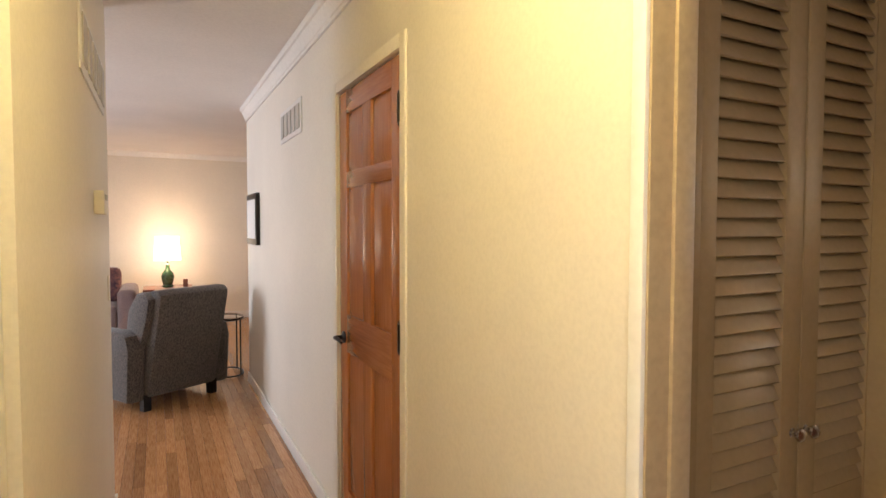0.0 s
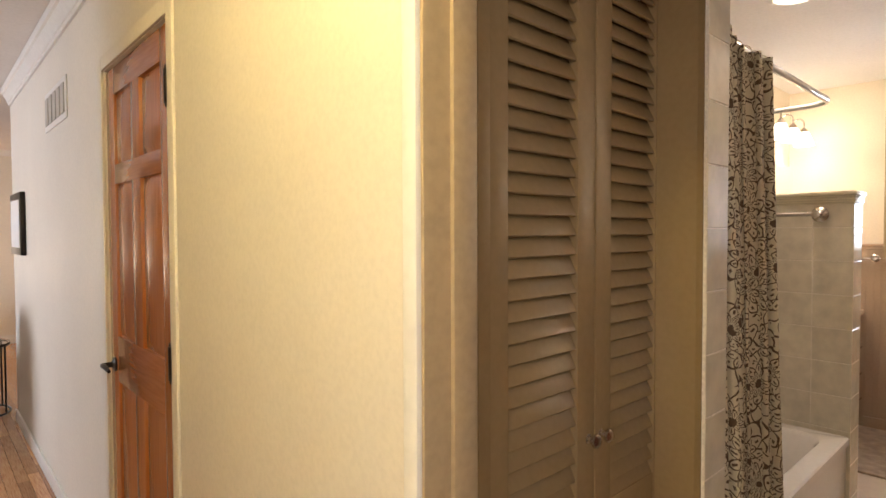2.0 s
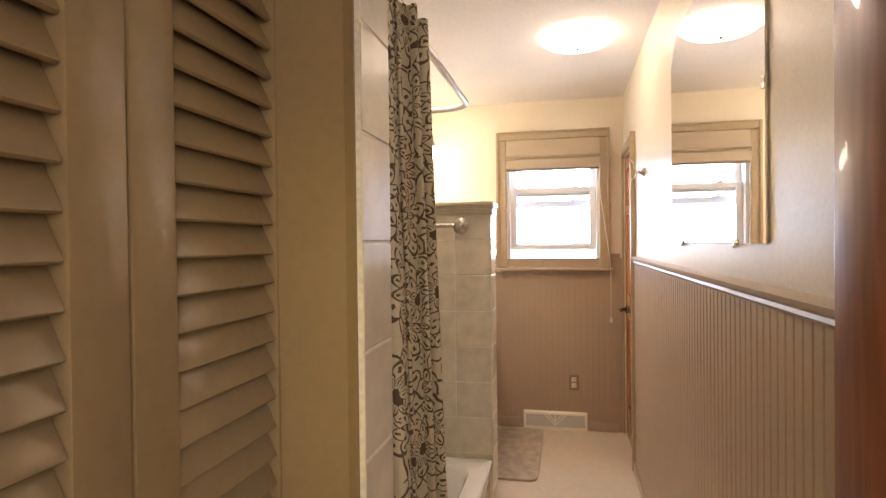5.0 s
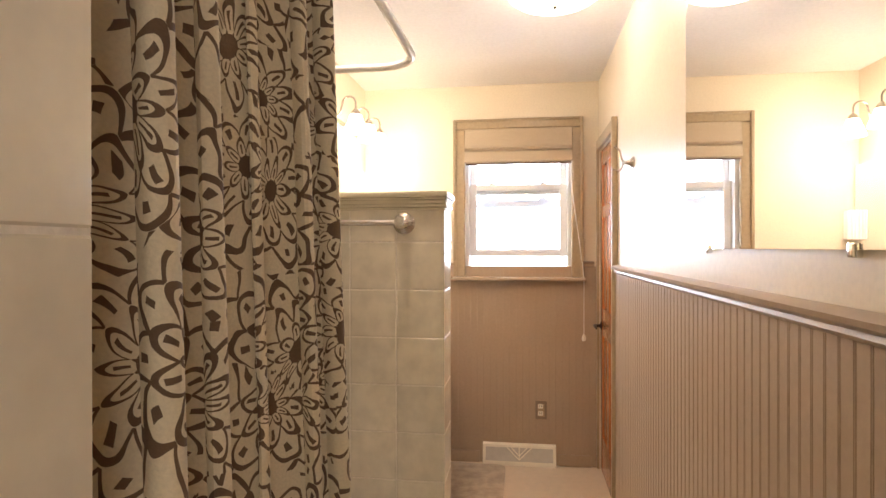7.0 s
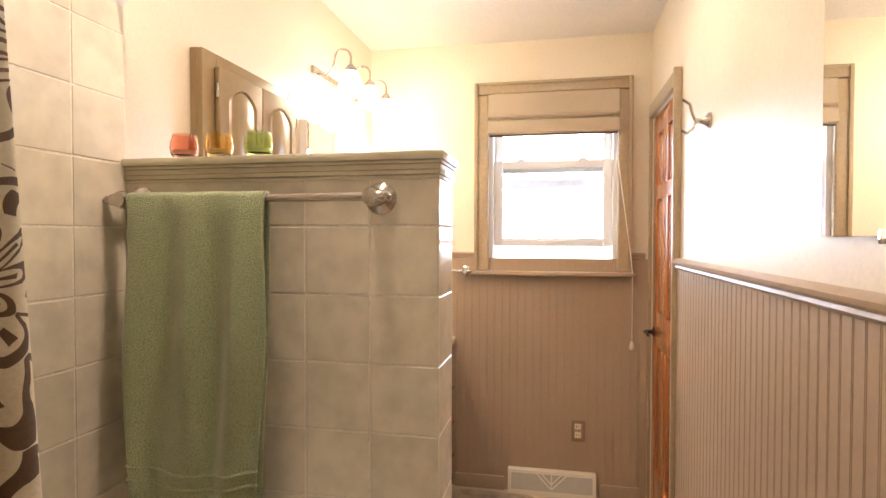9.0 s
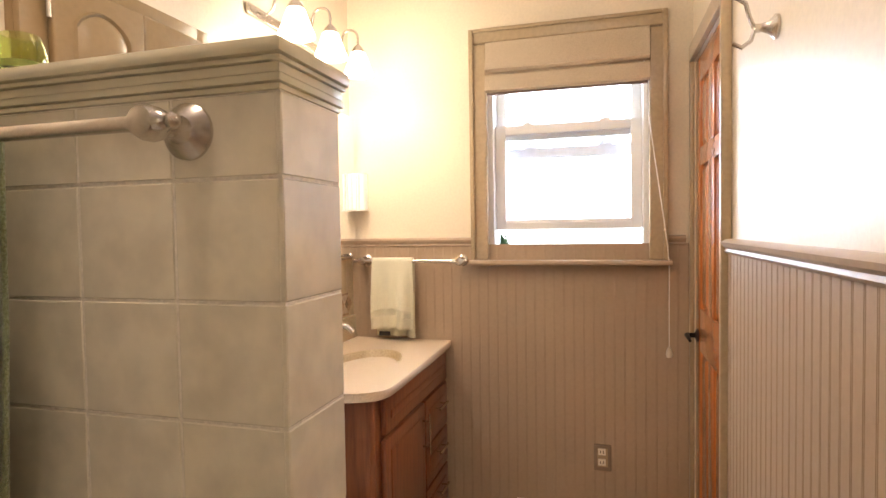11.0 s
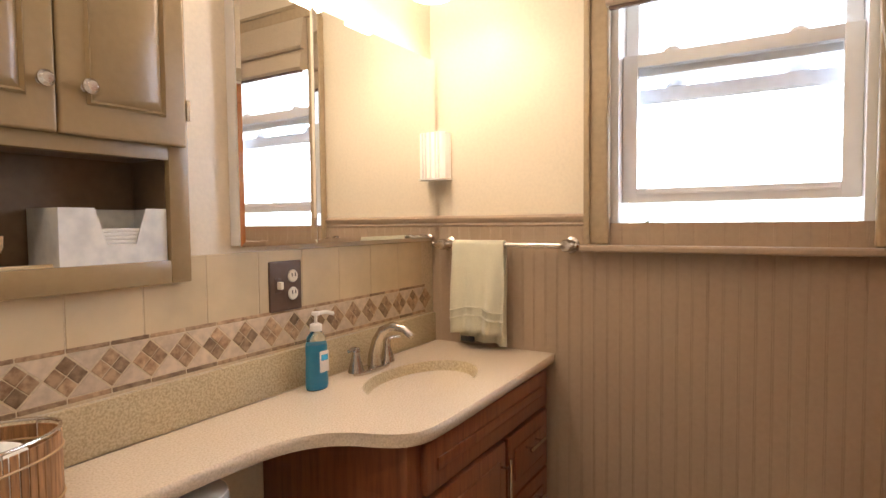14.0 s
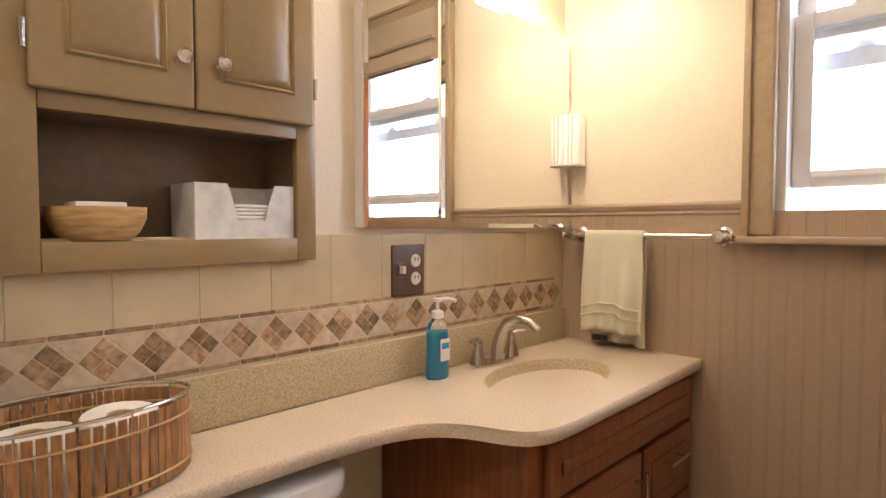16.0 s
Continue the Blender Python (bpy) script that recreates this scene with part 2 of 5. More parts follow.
def curtain_cloth():
    """Cream cloth with layered brown flower outlines, in the cloth's own coordinates."""
    m = bpy.data.materials.new("flower_print_cloth")
    m.use_nodes = True
    t = m.node_tree
    n, l = t.nodes, t.links
    b = n["Principled BSDF"]
    b.inputs["Roughness"].default_value = 0.8
    uv = n.new("ShaderNodeUVMap")
    uv.uv_map = "cloth"

    def math_(op, a, c=None, d=None):
        k = n.new("ShaderNodeMath")
        k.operation = op
        for i, v in enumerate((a, c, d)):
            if v is None:
                continue
            if isinstance(v, (int, float)):
                k.inputs[i].default_value = v
            else:
                l.new(v, k.inputs[i])
        return k.outputs[0]

    wob = n.new("ShaderNodeTexNoise")
    wob.inputs["Scale"].default_value = 11
    l.new(uv.outputs[0], wob.inputs["Vector"])
    sub = n.new("ShaderNodeVectorMath")
    sub.operation = "MULTIPLY_ADD"
    l.new(wob.outputs["Color"], sub.inputs[0])
    sub.inputs[1].default_value, sub.inputs[2].default_value = (0.062, 0.062, 0), (-0.031, -0.031, 0)
    add = n.new("ShaderNodeVectorMath")
    l.new(uv.outputs[0], add.inputs[0])
    l.new(sub.outputs[0], add.inputs[1])
    vor = n.new("ShaderNodeTexVoronoi")
    vor.voronoi_dimensions = "2D"
    vor.inputs["Scale"].default_value, vor.inputs["Randomness"].default_value = 7.0, 0.75
    l.new(add.outputs[0], vor.inputs["Vector"])
    loc = n.new("ShaderNodeVectorMath")
    loc.operation = "SUBTRACT"
    l.new(add.outputs[0], loc.inputs[0])
    l.new(vor.outputs["Position"], loc.inputs[1])
    sep = n.new("ShaderNodeSeparateXYZ")
    l.new(loc.outputs[0], sep.inputs[0])
    r = math_("SQRT", math_("ADD", math_("MULTIPLY", sep.outputs[0], sep.outputs[0]), math_("MULTIPLY", sep.outputs[1], sep.outputs[1])))
    ang = math_("ARCTAN2", sep.outputs[1], sep.outputs[0])
    ring = math_("DIVIDE", math_("POWER", r, 0.8), 0.037)
    k = math_("FLOOR", ring)
    v = math_("FRACT", ring)
    u = math_("FRACT", math_("ADD", math_("MULTIPLY", ang, 10 / (2 * math.pi)), math_("MULTIPLY", k, 0.5)))
    c = math_("SUBTRACT", math_("MULTIPLY", u, 2), 1)
    edge = math_("SUBTRACT", 1, math_("POWER", math_("ABSOLUTE", c), 1.7))
    d = math_("ABSOLUTE", math_("SUBTRACT", v, math_("MULTIPLY", edge, 0.86)))
    line = math_("LESS_THAN", d, math_("MULTIPLY_ADD", wob.outputs["Fac"], 0.20, 0.03))
    streak = math_("MULTIPLY", math_("LESS_THAN", math_("ABSOLUTE", c), 0.17), math_("LESS_THAN", v, 0.55))
    line = math_("MAXIMUM", line, math_("MULTIPLY", streak, math_("LESS_THAN", r, 0.075)))
    line = math_("MAXIMUM", line, math_("LESS_THAN", r, 0.013))
    weave = n.new("ShaderNodeTexNoise")
    weave.inputs["Scale"].default_value = 300
    l.new(uv.outputs[0], weave.inputs["Vector"])
    mix = n.new("ShaderNodeMix")
    mix.data_type = "RGBA"
    l.new(line, mix.inputs["Factor"])
    mix.inputs["A"].default_value, mix.inputs["B"].default_value = (0.66, 0.57, 0.40, 1), (0.125, 0.076, 0.042, 1)
    hs = n.new("ShaderNodeHueSaturation")
    l.new(mix.outputs["Result"], hs.inputs["Color"])
    l.new(math_("MULTIPLY_ADD", weave.outputs["Fac"], 0.3, 0.85), hs.inputs["Value"])
    l.new(hs.outputs[0], b.inputs["Base Color"])
    bp = n.new("ShaderNodeBump")
    bp.inputs["Strength"].default_value, bp.inputs["Distance"].default_value = 0.2, 0.002
    l.new(weave.outputs["Fac"], bp.inputs["Height"])
    l.new(bp.outputs[0], b.inputs["Normal"])
    return m


CURTAIN = curtain_cloth()


# ---- builders ----
def box(x0, y0, z0, x1, y1, z1, bevel=0.0, seg=2, bm=None):
    bm = bm or bmesh.new()
    made = bmesh.ops.create_cube(bm, size=1, matrix=Matrix.Translation(((x0 + x1) / 2, (y0 + y1) / 2, (z0 + z1) / 2)) @ Matrix.Diagonal((abs(x1 - x0), abs(y1 - y0), abs(z1 - z0), 1)))
    if bevel:
        edges = list({e for v in made["verts"] for e in v.link_edges})
        bmesh.ops.bevel(bm, geom=edges, offset=bevel, segments=seg, affect="EDGES", profile=0.6)
    return bm


def lathe(profile, m=None, n=28, bm=None):
    """Rings of (radius, z) turned about z, then moved by m."""
    bm = bm or bmesh.new()
    m = m or Matrix()
    rings = []
    for r, z in profile:
        if r < 1e-5:
            rings.append([bm.verts.new(m @ Vector((0, 0, z)))])
        else:
            rings.append([bm.verts.new(m @ Vector((r * math.cos(2 * math.pi * i / n), r * math.sin(2 * math.pi * i / n), z))) for i in range(n)])
    for a, b in zip(rings, rings[1:]):
        for i in range(n):
            j = (i + 1) % n
            q = [a[i % len(a)], a[j % len(a)], b[j % len(b)], b[i % len(b)]]
            q = list(dict.fromkeys(q))
            if len(q) > 2:
                bm.faces.new(q)
    bmesh.ops.recalc_face_normals(bm, faces=bm.faces)
    return bm


def tube(points, radius, n=12, bm=None, radii=None):
    """A round rod along points."""
    bm = bm or bmesh.new()
    pts = [Vector(p) for p in points]
    rings, side = [], None
    for i, p in enumerate(pts):
        d = (pts[min(i + 1, len(pts) - 1)] - pts[max(i - 1, 0)]).normalized()
        if side is None:
            side = d.cross(Vector((0, 0, 1)) if abs(d.z) < 0.9 else Vector((1, 0, 0))).normalized()
        side = (side - d * side.dot(d)).normalized()
        up = d.cross(side)
        r = radii[i] if radii else radius
        rings.append([bm.verts.new(p + r * (math.cos(2 * math.pi * k / n) * side + math.sin(2 * math.pi * k / n) * up)) for k in range(n)])
    for a, b in zip(rings, rings[1:]):
        for k in range(n):
            bm.faces.new((a[k], a[(k + 1) % n], b[(k + 1) % n], b[k]))
    bm.faces.new(rings[0][::-1])
    bm.faces.new(rings[-1])
    bmesh.ops.recalc_face_normals(bm, faces=bm.faces)
    return bm


def arc(centre, r, a0, a1, ax, ay, n=10):
    c, ax, ay = Vector(centre), Vector(ax), Vector(ay)
    return [c + r * (math.cos(radians(a0 + (a1 - a0) * i / n)) * ax + math.sin(radians(a0 + (a1 - a0) * i / n)) * ay) for i in range(n + 1)]


def prism(outline, axis, lo, hi, bevel=0.0):
    """A flat outline pushed along an axis: 'z' takes (x, y), 'y' takes (x, z), 'x' takes (y, z)."""
    bm = bmesh.new()

    def place(p, h):
        return {"z": (p[0], p[1], h), "y": (p[0], h, p[1]), "x": (h, p[0], p[1])}[axis]

    a = [bm.verts.new(place(p, lo)) for p in outline]
    b = [bm.verts.new(place(p, hi)) for p in outline]
    k = len(outline)
    fa = bm.faces.new(a)
    fb = bm.faces.new(b[::-1])
    for i in range(k):
        bm.faces.new((a[i], b[i], b[(i + 1) % k], a[(i + 1) % k]))
    bmesh.ops.recalc_face_normals(bm, faces=bm.faces)
    if bevel:
        bmesh.ops.bevel(bm, geom=list({*fa.edges, *fb.edges}), offset=bevel, segments=2, affect="EDGES", profile=0.6)
    return bm


def finish(name, bm, material, smooth=40):
    me = bpy.data.meshes.new(name)
    bm.normal_update()
    bm.to_mesh(me)
    bm.free()
    me.materials.append(material)
    if smooth:
        me.shade_smooth()
        me.set_sharp_from_angle(angle=radians(smooth))
    return me


def at_world(ob):
    m = Matrix()
    while ob:
        m = ob.matrix_parent_inverse @ ob.matrix_basis @ m if ob.parent else ob.matrix_basis @ m
        ob = ob.parent
    return m


def solid(name, bm, material, label="", category="", kind="", group=""):
    """A thing that is one mesh, built in world coordinates."""
    return tagged(new(name, finish(name, bm, material)), label, category, group, kind)


def thing(name, base, label, category, group="", kind=""):
    ob = new(name)
    ob.location = base
    ob.empty_display_size = 0.05
    return tagged(ob, label, category, group, kind)


def part(name, bm, material, parent, label=""):
    """One mesh, built in world coordinates, under a thing or a part."""
    ob = new(name, finish(name, bm, material))
    ob.parent = parent
    ob.matrix_parent_inverse = at_world(parent).inverted()
    return tagged(ob, label)


def pieces(name, mesh, places, parent):
    """Alike pieces that share one mesh, each an object under parent."""
    inv = at_world(parent).inverted()
    for m in places:
        ob = new(name, mesh)
        ob.parent = parent
        ob.matrix_parent_inverse = inv
        ob.matrix_basis = m


def wall(name, bm, material, label, category="wall"):
    return solid(name, bm, material, label, category, "structure")


# ---- structure ----
CEIL = 2.49
XF, YR, YN, XP, XH = 6.012, 0.15, 1.70, 4.065, 1.505
floor_bath = solid("floor", box(1.50, -0.1, -0.08, 6.20, 1.85, 0.0), VINYL, "smooth beige vinyl bathroom floor", "floor", "structure")
ceiling_bath = solid("ceiling", box(1.63, -0.1, CEIL, 6.30, 1.95, CEIL + 0.1), CEIL_PAINT, "white painted bathroom ceiling", "ceiling", "structure")
ceiling_hall = solid("ceiling_hall", box(-4.0, -2.0, CEIL + 0.002, 1.629, 9.6, CEIL + 0.1), CEIL_PAINT, "white painted hall and living room ceiling", "ceiling", "structure")
ceiling_living = solid("ceiling_living", box(1.63, 5.72, CEIL + 0.002, 4.5, 9.6, CEIL + 0.1), CEIL_PAINT, "white painted living room ceiling", "ceiling", "structure")

# hall wall with the pine door's opening and the bathroom doorway
D1A, D1B, D1H = 1.965, 2.72, 2.03
DWA, DWB, DWH = 0.12, 0.90, 2.06
wh = box(XH, DWB, 0, XH + 0.12, D1A, CEIL)
box(XH, D1A, D1H, XH + 0.12, D1B, CEIL, bm=wh)
box(XH, D1B, 0, XH + 0.12, 5.62, CEIL, bm=wh)
box(XH, DWA, DWH, XH + 0.12, DWB, CEIL, bm=wh)
box(XH, -2.0, 0, XH + 0.12, DWA, CEIL, bm=wh)
wall("wall_hall_east", wh, HALL_PAINT, "cream painted hall wall with two doorways")
wall("wall_closet_back", box(XH + 0.14, 2.9, 0, XH + 0.9, 2.95, CEIL), HALL_PAINT, "plain cream wall behind the pine door")
wl = box(0.43, 1.35, 0, 0.55, 3.42, CEIL)
wall("wall_hall_west", wl, HALL_PAINT, "cream painted hall wall with thermostat")
wnb = box(0.38, -2.0, 0, 0.50, -0.85, CEIL)
box(0.38, 0.35, 0, 0.50, 1.349, CEIL, bm=wnb)
box(0.38, -0.85, 0, 0.50, 0.35, 0.8, bm=wnb)
box(0.38, -0.85, 2.25, 0.50, 0.35, CEIL, bm=wnb)
wall("wall_hall_west_near", wnb, HALL_PAINT, "cream painted near hall wall")
wall("wall_hall_south", box(0.50, -2.0, 0, XH, -1.88, CEIL), HALL_PAINT, "plain cream wall closing the hall")
wall("wall_living_north", box(-4.0, 9.45, 0, 4.5, 9.57, CEIL), HALL_PAINT, "cream painted living room wall")
wall("wall_living_east", box(4.5, 5.72, 0, 4.62, 9.6, CEIL), HALL_PAINT, "plain cream living room wall")
wall("wall_living_south", box(XH + 0.12, 5.60, 0, 4.5, 5.72, CEIL), HALL_PAINT, "plain cream living room wall")
wall("wall_living_west", box(-4.12, 3.3, 0, -4.0, 9.6, CEIL), HALL_PAINT, "plain cream living room wall")
wall("wall_living_near", box(-4.0, 3.3, 0, 0.43, 3.42, CEIL), HALL_PAINT, "plain cream living room wall")

# bathroom walls
D2A, D2B, D2H = 5.290, 5.972, 2.03
ws = box(XH + 0.12, YR - 0.12, 0, D2A, YR, CEIL)
box(D2A, YR - 0.12, D2H, D2B, YR, CEIL, bm=ws)
box(D2B, YR - 0.12, 0, XF, YR, CEIL, bm=ws)
wall("wall_south", ws, BATH_PAINT, "cream satin bathroom wall above wainscot")
wall("wall_behind_door", box(D2A - 0.1, -0.30, 0, 6.1, -0.25, CEIL), BATH_PAINT, "plain wall closing the closet behind the pine door")
wn = box(4.07, YN, 0, 4.365, YN + 0.12, CEIL)
box(4.365, YN, 0, 4.915, YN + 0.12, 1.195, bm=wn)
box(4.365, YN, 1.945, 4.915, YN + 0.12, CEIL, bm=wn)
box(4.365, YN + 0.105, 1.195, 4.915, YN + 0.12, 1.945, bm=wn)
box(4.915, YN, 0, XF, YN + 0.12, CEIL, bm=wn)
box(2.51, 1.682, 0, 4.07, YN + 0.12, CEIL, bm=wn)
wall("wall_north", wn, BATH_PAINT, "cream satin bathroom wall behind the vanity")
WY0, WY1, WZ0, WZ1 = 0.318, 1.018, 1.235, 2.195
we = box(XF, YR - 0.12, 0, XF + 0.16, WY0, CEIL)
box(XF, WY1, 0, XF + 0.16, YN + 0.12, CEIL, bm=we)
box(XF, WY0, 0, XF + 0.16, WY1, WZ0, bm=we)
box(XF, WY0, WZ1, XF + 0.16, WY1, CEIL, bm=we)
wall("wall_east", we, BATH_PAINT, "cream satin bathroom end wall with a window")
wall("wall_tub_end", box(2.38, 0.853, 0, 2.51, YN + 0.12, CEIL), BATH_PAINT, "wall between closet and bathtub")
wall("wall_closet_inner", box(1.625, 1.55, 0, 2.38, 1.6, CEIL), BATH_PAINT, "plain back wall of the linen closet")

# jamb and beads of the bathroom doorway
jamb = thing("doorway_trim", (XH, DWB, 0), "tan painted wooden jamb of the bathroom doorway", "door frame", kind="structure")
part("jamb", box(XH - 0.004, 0.875, 0, 1.612, 0.8995, DWH, 0.004), CASING_PAINT, jamb)
part("stop", box(1.552, 0.866, 0, 1.600, 0.8755, DWH, 0.004), CASING_PAINT, jamb)
part("bead", box(XH - 0.014, 0.880, 0, XH - 0.001, 0.912, DWH, 0.005), TRIM_WHITE, jamb, "thin white edge bead")
part("head", box(XH, DWA, DWH - 0.02, 1.625, 0.874, DWH, 0.003), CASING_PAINT, jamb)
part("jamb", box(XH, DWA - 0.0, 0, 1.625, DWA + 0.02, DWH - 0.021, 0.003), CASING_PAINT, jamb)

# crown, baseboards
prof = [(XH - 0.001, 2.372), (XH - 0.012, 2.372), (XH - 0.014, 2.388), (XH - 0.020, 2.392), (XH - 0.024, 2.412), (XH - 0.040, 2.438), (XH - 0.043, 2.450), (XH - 0.054, 2.455), (XH - 0.058, 2.489), (XH - 0.001, 2.489)]
solid("crown_moulding", prism(prof, "y", 0.9, 5.60), TRIM_WHITE, "white stepped crown moulding along the hall", "moulding", "structure")
base = box(XH - 0.014, 2.80, 0, XH - 0.001, 5.62, 0.085, 0.004)
box(XH - 0.014, 0.92, 0, XH - 0.001, 1.90, 0.085, 0.004, bm=base)
solid("baseboard", base, TRIM_WHITE, "white painted hall baseboard", "baseboard", "structure")
solid("baseboard_living", box(-4.0, 9.435, 0, 4.5, 9.449, 0.11, 0.004), TRIM_WHITE, "white painted living room baseboard", "baseboard", "structure")
solid("baseboard_west", box(0.551, 1.36, 0, 0.564, 3.42, 0.085, 0.004), TRIM_WHITE, "white painted hall baseboard", "baseboard", "structure")
lc = prism([(9.449, 2.42), (9.43, 2.42), (9.38, 2.489), (9.449, 2.489)], "x", -4.0, 4.5)
solid("crown_moulding_living", lc, TRIM_WHITE, "white crown moulding in the living room", "moulding", "structure")
solid("trim_near_casing", box(0.501, 1.27, 0, 0.53, 1.348, 2.1, 0.006), TRIM_WHITE, "pale painted casing at the hall corner", "trim", "structure")


# ---- wainscot ----
def beadboard(name, axis, a0, a1, face, deep, z1, step, label):
    """Boards with V-grooves between; each board is a piece."""
    t = thing(name, ((a0 if axis == "x" else face), (face if axis == "x" else a0), 0), label, "wainscot", kind="structure")
    k = max(1, round((a1 - a0) / step))
    w = (a1 - a0) / k
    g = 0.0016
    prof_ = [(-w / 2, 0), (w / 2, 0), (w / 2, 0.0115 - deep), (w / 2 - g, 0.0115), (-w / 2 + 0.0068, 0.0115), (-w / 2 + 0.0056, 0.0117 - deep), (-w / 2 + 0.0044, 0.0113), (-w / 2 + 0.0024, 0.0113), (-w / 2, 0.0115 - deep)]
    bm = bmesh.new()
    lo = [bm.verts.new((p[0], p[1], 0)) for p in prof_]
    hi = [bm.verts.new((p[0], p[1], z1)) for p in prof_]
    k9 = len(prof_)
    for i in range(k9):
        bm.faces.new((lo[i], lo[(i + 1) % k9], hi[(i + 1) % k9], hi[i]))
    bm.faces.new(hi)
    bm.faces.new(lo[::-1])
    bmesh.ops.recalc_face_normals(bm, faces=bm.faces)
    me = finish("board", bm, TAUPE, 0)
    places = []
    for i in range(k):
        c = a0 + w * (i + 0.5)
        places.append(pose(c, face, 0) if axis == "x" else pose(face, c, 0, 0, 0, 90))
    pieces("board", me, places, t)
    return t


beadboard("wainscot_south", "x", 2.40, 5.268, YR + 0.0005, 0.0028, 1.285, 0.041, "taupe painted beadboard wainscot with narrow grooves")
beadboard("wainscot_east", "y", YR + 0.014, YN - 0.002, XF - 0.0005, 0.0012, 1.295, 0.0425, "taupe painted grooved wainscot under the window")


def rail_profile(s):
    return [(0, 1.283), (0.016 * s, 1.285), (0.022 * s, 1.292), (0.018 * s, 1.300), (0.028 * s, 1.308), (0.030 * s, 1.318), (0.018 * s, 1.326), (0, 1.328)]


solid("trim_chair_rail_south", prism([(YR + 0.0005 + a, z) for a, z in rail_profile(1)], "x", 2.40, 5.268), TAUPE, "taupe moulded chair rail on the wainscot", "trim", "structure")
cr = prism([(XF - 0.0005 - a * 0.75, z) for a, z in rail_profile(1)], "y", 1.09, YN - 0.002)
solid("trim_chair_rail_east", cr, TAUPE, "taupe moulded chair rail beside the window", "trim", "structure")
solid("trim_chair_rail_corner", prism([(XF - 0.0005 - a * 0.75, z) for a, z in rail_profile(1)], "y", YR + 0.03, 0.252), TAUPE, "taupe moulded chair rail in the corner", "trim", "structure")
solid("baseboard_bath", box(XF - 0.026, 0.92, 0, XF - 0.0135, 1.2, 0.075, 0.003), TAUPE, "taupe painted bathroom baseboard", "baseboard", "structure")
solid("baseboard_bath_corner", box(XF - 0.026, 0.20, 0, XF - 0.0135, 0.405, 0.075, 0.003), TAUPE, "taupe painted bathroom baseboard", "baseboard", "structure")
solid("baseboard_bath_south", box(2.45, YR + 0.0135, 0, 5.268, YR + 0.024, 0.06, 0.003), TAUPE, "taupe painted bathroom baseboard", "baseboard", "structure")


# ---- doors ----
def six_panel(name, width, height, wood, rail_wood, label, knob_side, category="door", spans=((0.24, 0.87), (1.04, 1.60), (1.67, 1.925))):
    """A six-panel door, local: hinge edge at x = 0, faces at y = 0 and -0.036, z up."""
    d = thing(name, (0, 0, 0), label, category)
    st, mid, th = 0.105, 0.10, 0.036
    z = [0.012] + [v for pair in spans for v in pair] + [height]
    for a, b in ((0, st), (width - st, width)):
        part("stile", box(a, -th, z[0], b, 0, z[-1], 0.002), wood, d)
    cx = width / 2
    for a, b in spans:
        part("mullion", box(cx - mid / 2, -th, a, cx + mid / 2, 0, b, 0.002), wood, d)
    for a, b in zip(z[::2], z[1::2]):
        part("rail", box(st, -th, a, width - st, 0, b, 0.002), rail_wood, d)
    for x0, x1 in ((st, cx - mid / 2), (cx + mid / 2, width - st)):
        for a, b in spans:
            bm = box(x0, -th + 0.012, a, x1, -0.012, b)
            for s, y0 in ((1, -0.012), (-1, -th + 0.012)):
                i = 0.026
                o = [(x0 + 0.004, a + 0.004), (x1 - 0.004, a + 0.004), (x1 - 0.004, b - 0.004), (x0 + 0.004, b - 0.004)]
                n_ = [(x0 + i, a + i), (x1 - i, a + i), (x1 - i, b - i), (x0 + i, b - i)]
                vo = [bm.verts.new((p[0], y0, p[1])) for p in o]
                vi = [bm.verts.new((p[0], y0 + s * 0.008, p[1])) for p in n_]
                for k in range(4):
                    bm.faces.new((vo[k], vo[(k + 1) % 4], vi[(k + 1) % 4], vi[k]))
                bm.faces.new(vi)
            bmesh.ops.recalc_face_normals(bm, faces=bm.faces)
            part("panel", bm, wood, d)
    return d


def lever(d, x, z, y, way):
    m = pose(x, y, z, 90 if y < -0.01 else -90, 0, 0)
    rose = part("door_handle", lathe([(0, 0), (0.027, 0), (0.027, 0.006), (0.016, 0.010), (0.010, 0.014), (0.010, 0.045), (0, 0.046)], m, 20), BLACK_METAL, d, "dark bronze lever handle")
    s = 1 if y > -0.01 else -1
    part("lever", tube([(x, y + s * 0.042, z), (x + way * 0.04, y + s * 0.046, z + 0.004), (x + way * 0.10, y + s * 0.044, z - 0.004)], 0.008, 10, radii=[0.010, 0.009, 0.006]), BLACK_METAL, rose)


def hinges(d, y, zs):
    for z in zs:
        h = part("hinge", tube([(-0.004, y + 0.010, z - 0.048), (-0.004, y + 0.010, z + 0.048)], 0.0085, 10), BLACK_METAL, d, "dark metal hinge")
        for e in (-0.054, 0.054):
            part("tip", lathe([(0, 0.007), (0.005, 0.004), (0.0065, 0), (0.005, -0.004), (0, -0.007)], pose(-0.004, y + 0.010, z + e), 10), BLACK_METAL, h)


# pine door in the hall
d1 = six_panel("door_1", D1B - D1A - 0.008, D1H - 0.008, OAK, OAK_FLAT, "honey-stained six-panel pine door, closed, in the hall", 1)
lever(d1, D1B - D1A - 0.07, 0.93, 0.0, -1)
hinges(d1, 0.004, (0.25, 1.05, 1.83))
d1.matrix_basis = pose(XH + 0.006, D1A + 0.004, 0, 0, 0, 90)
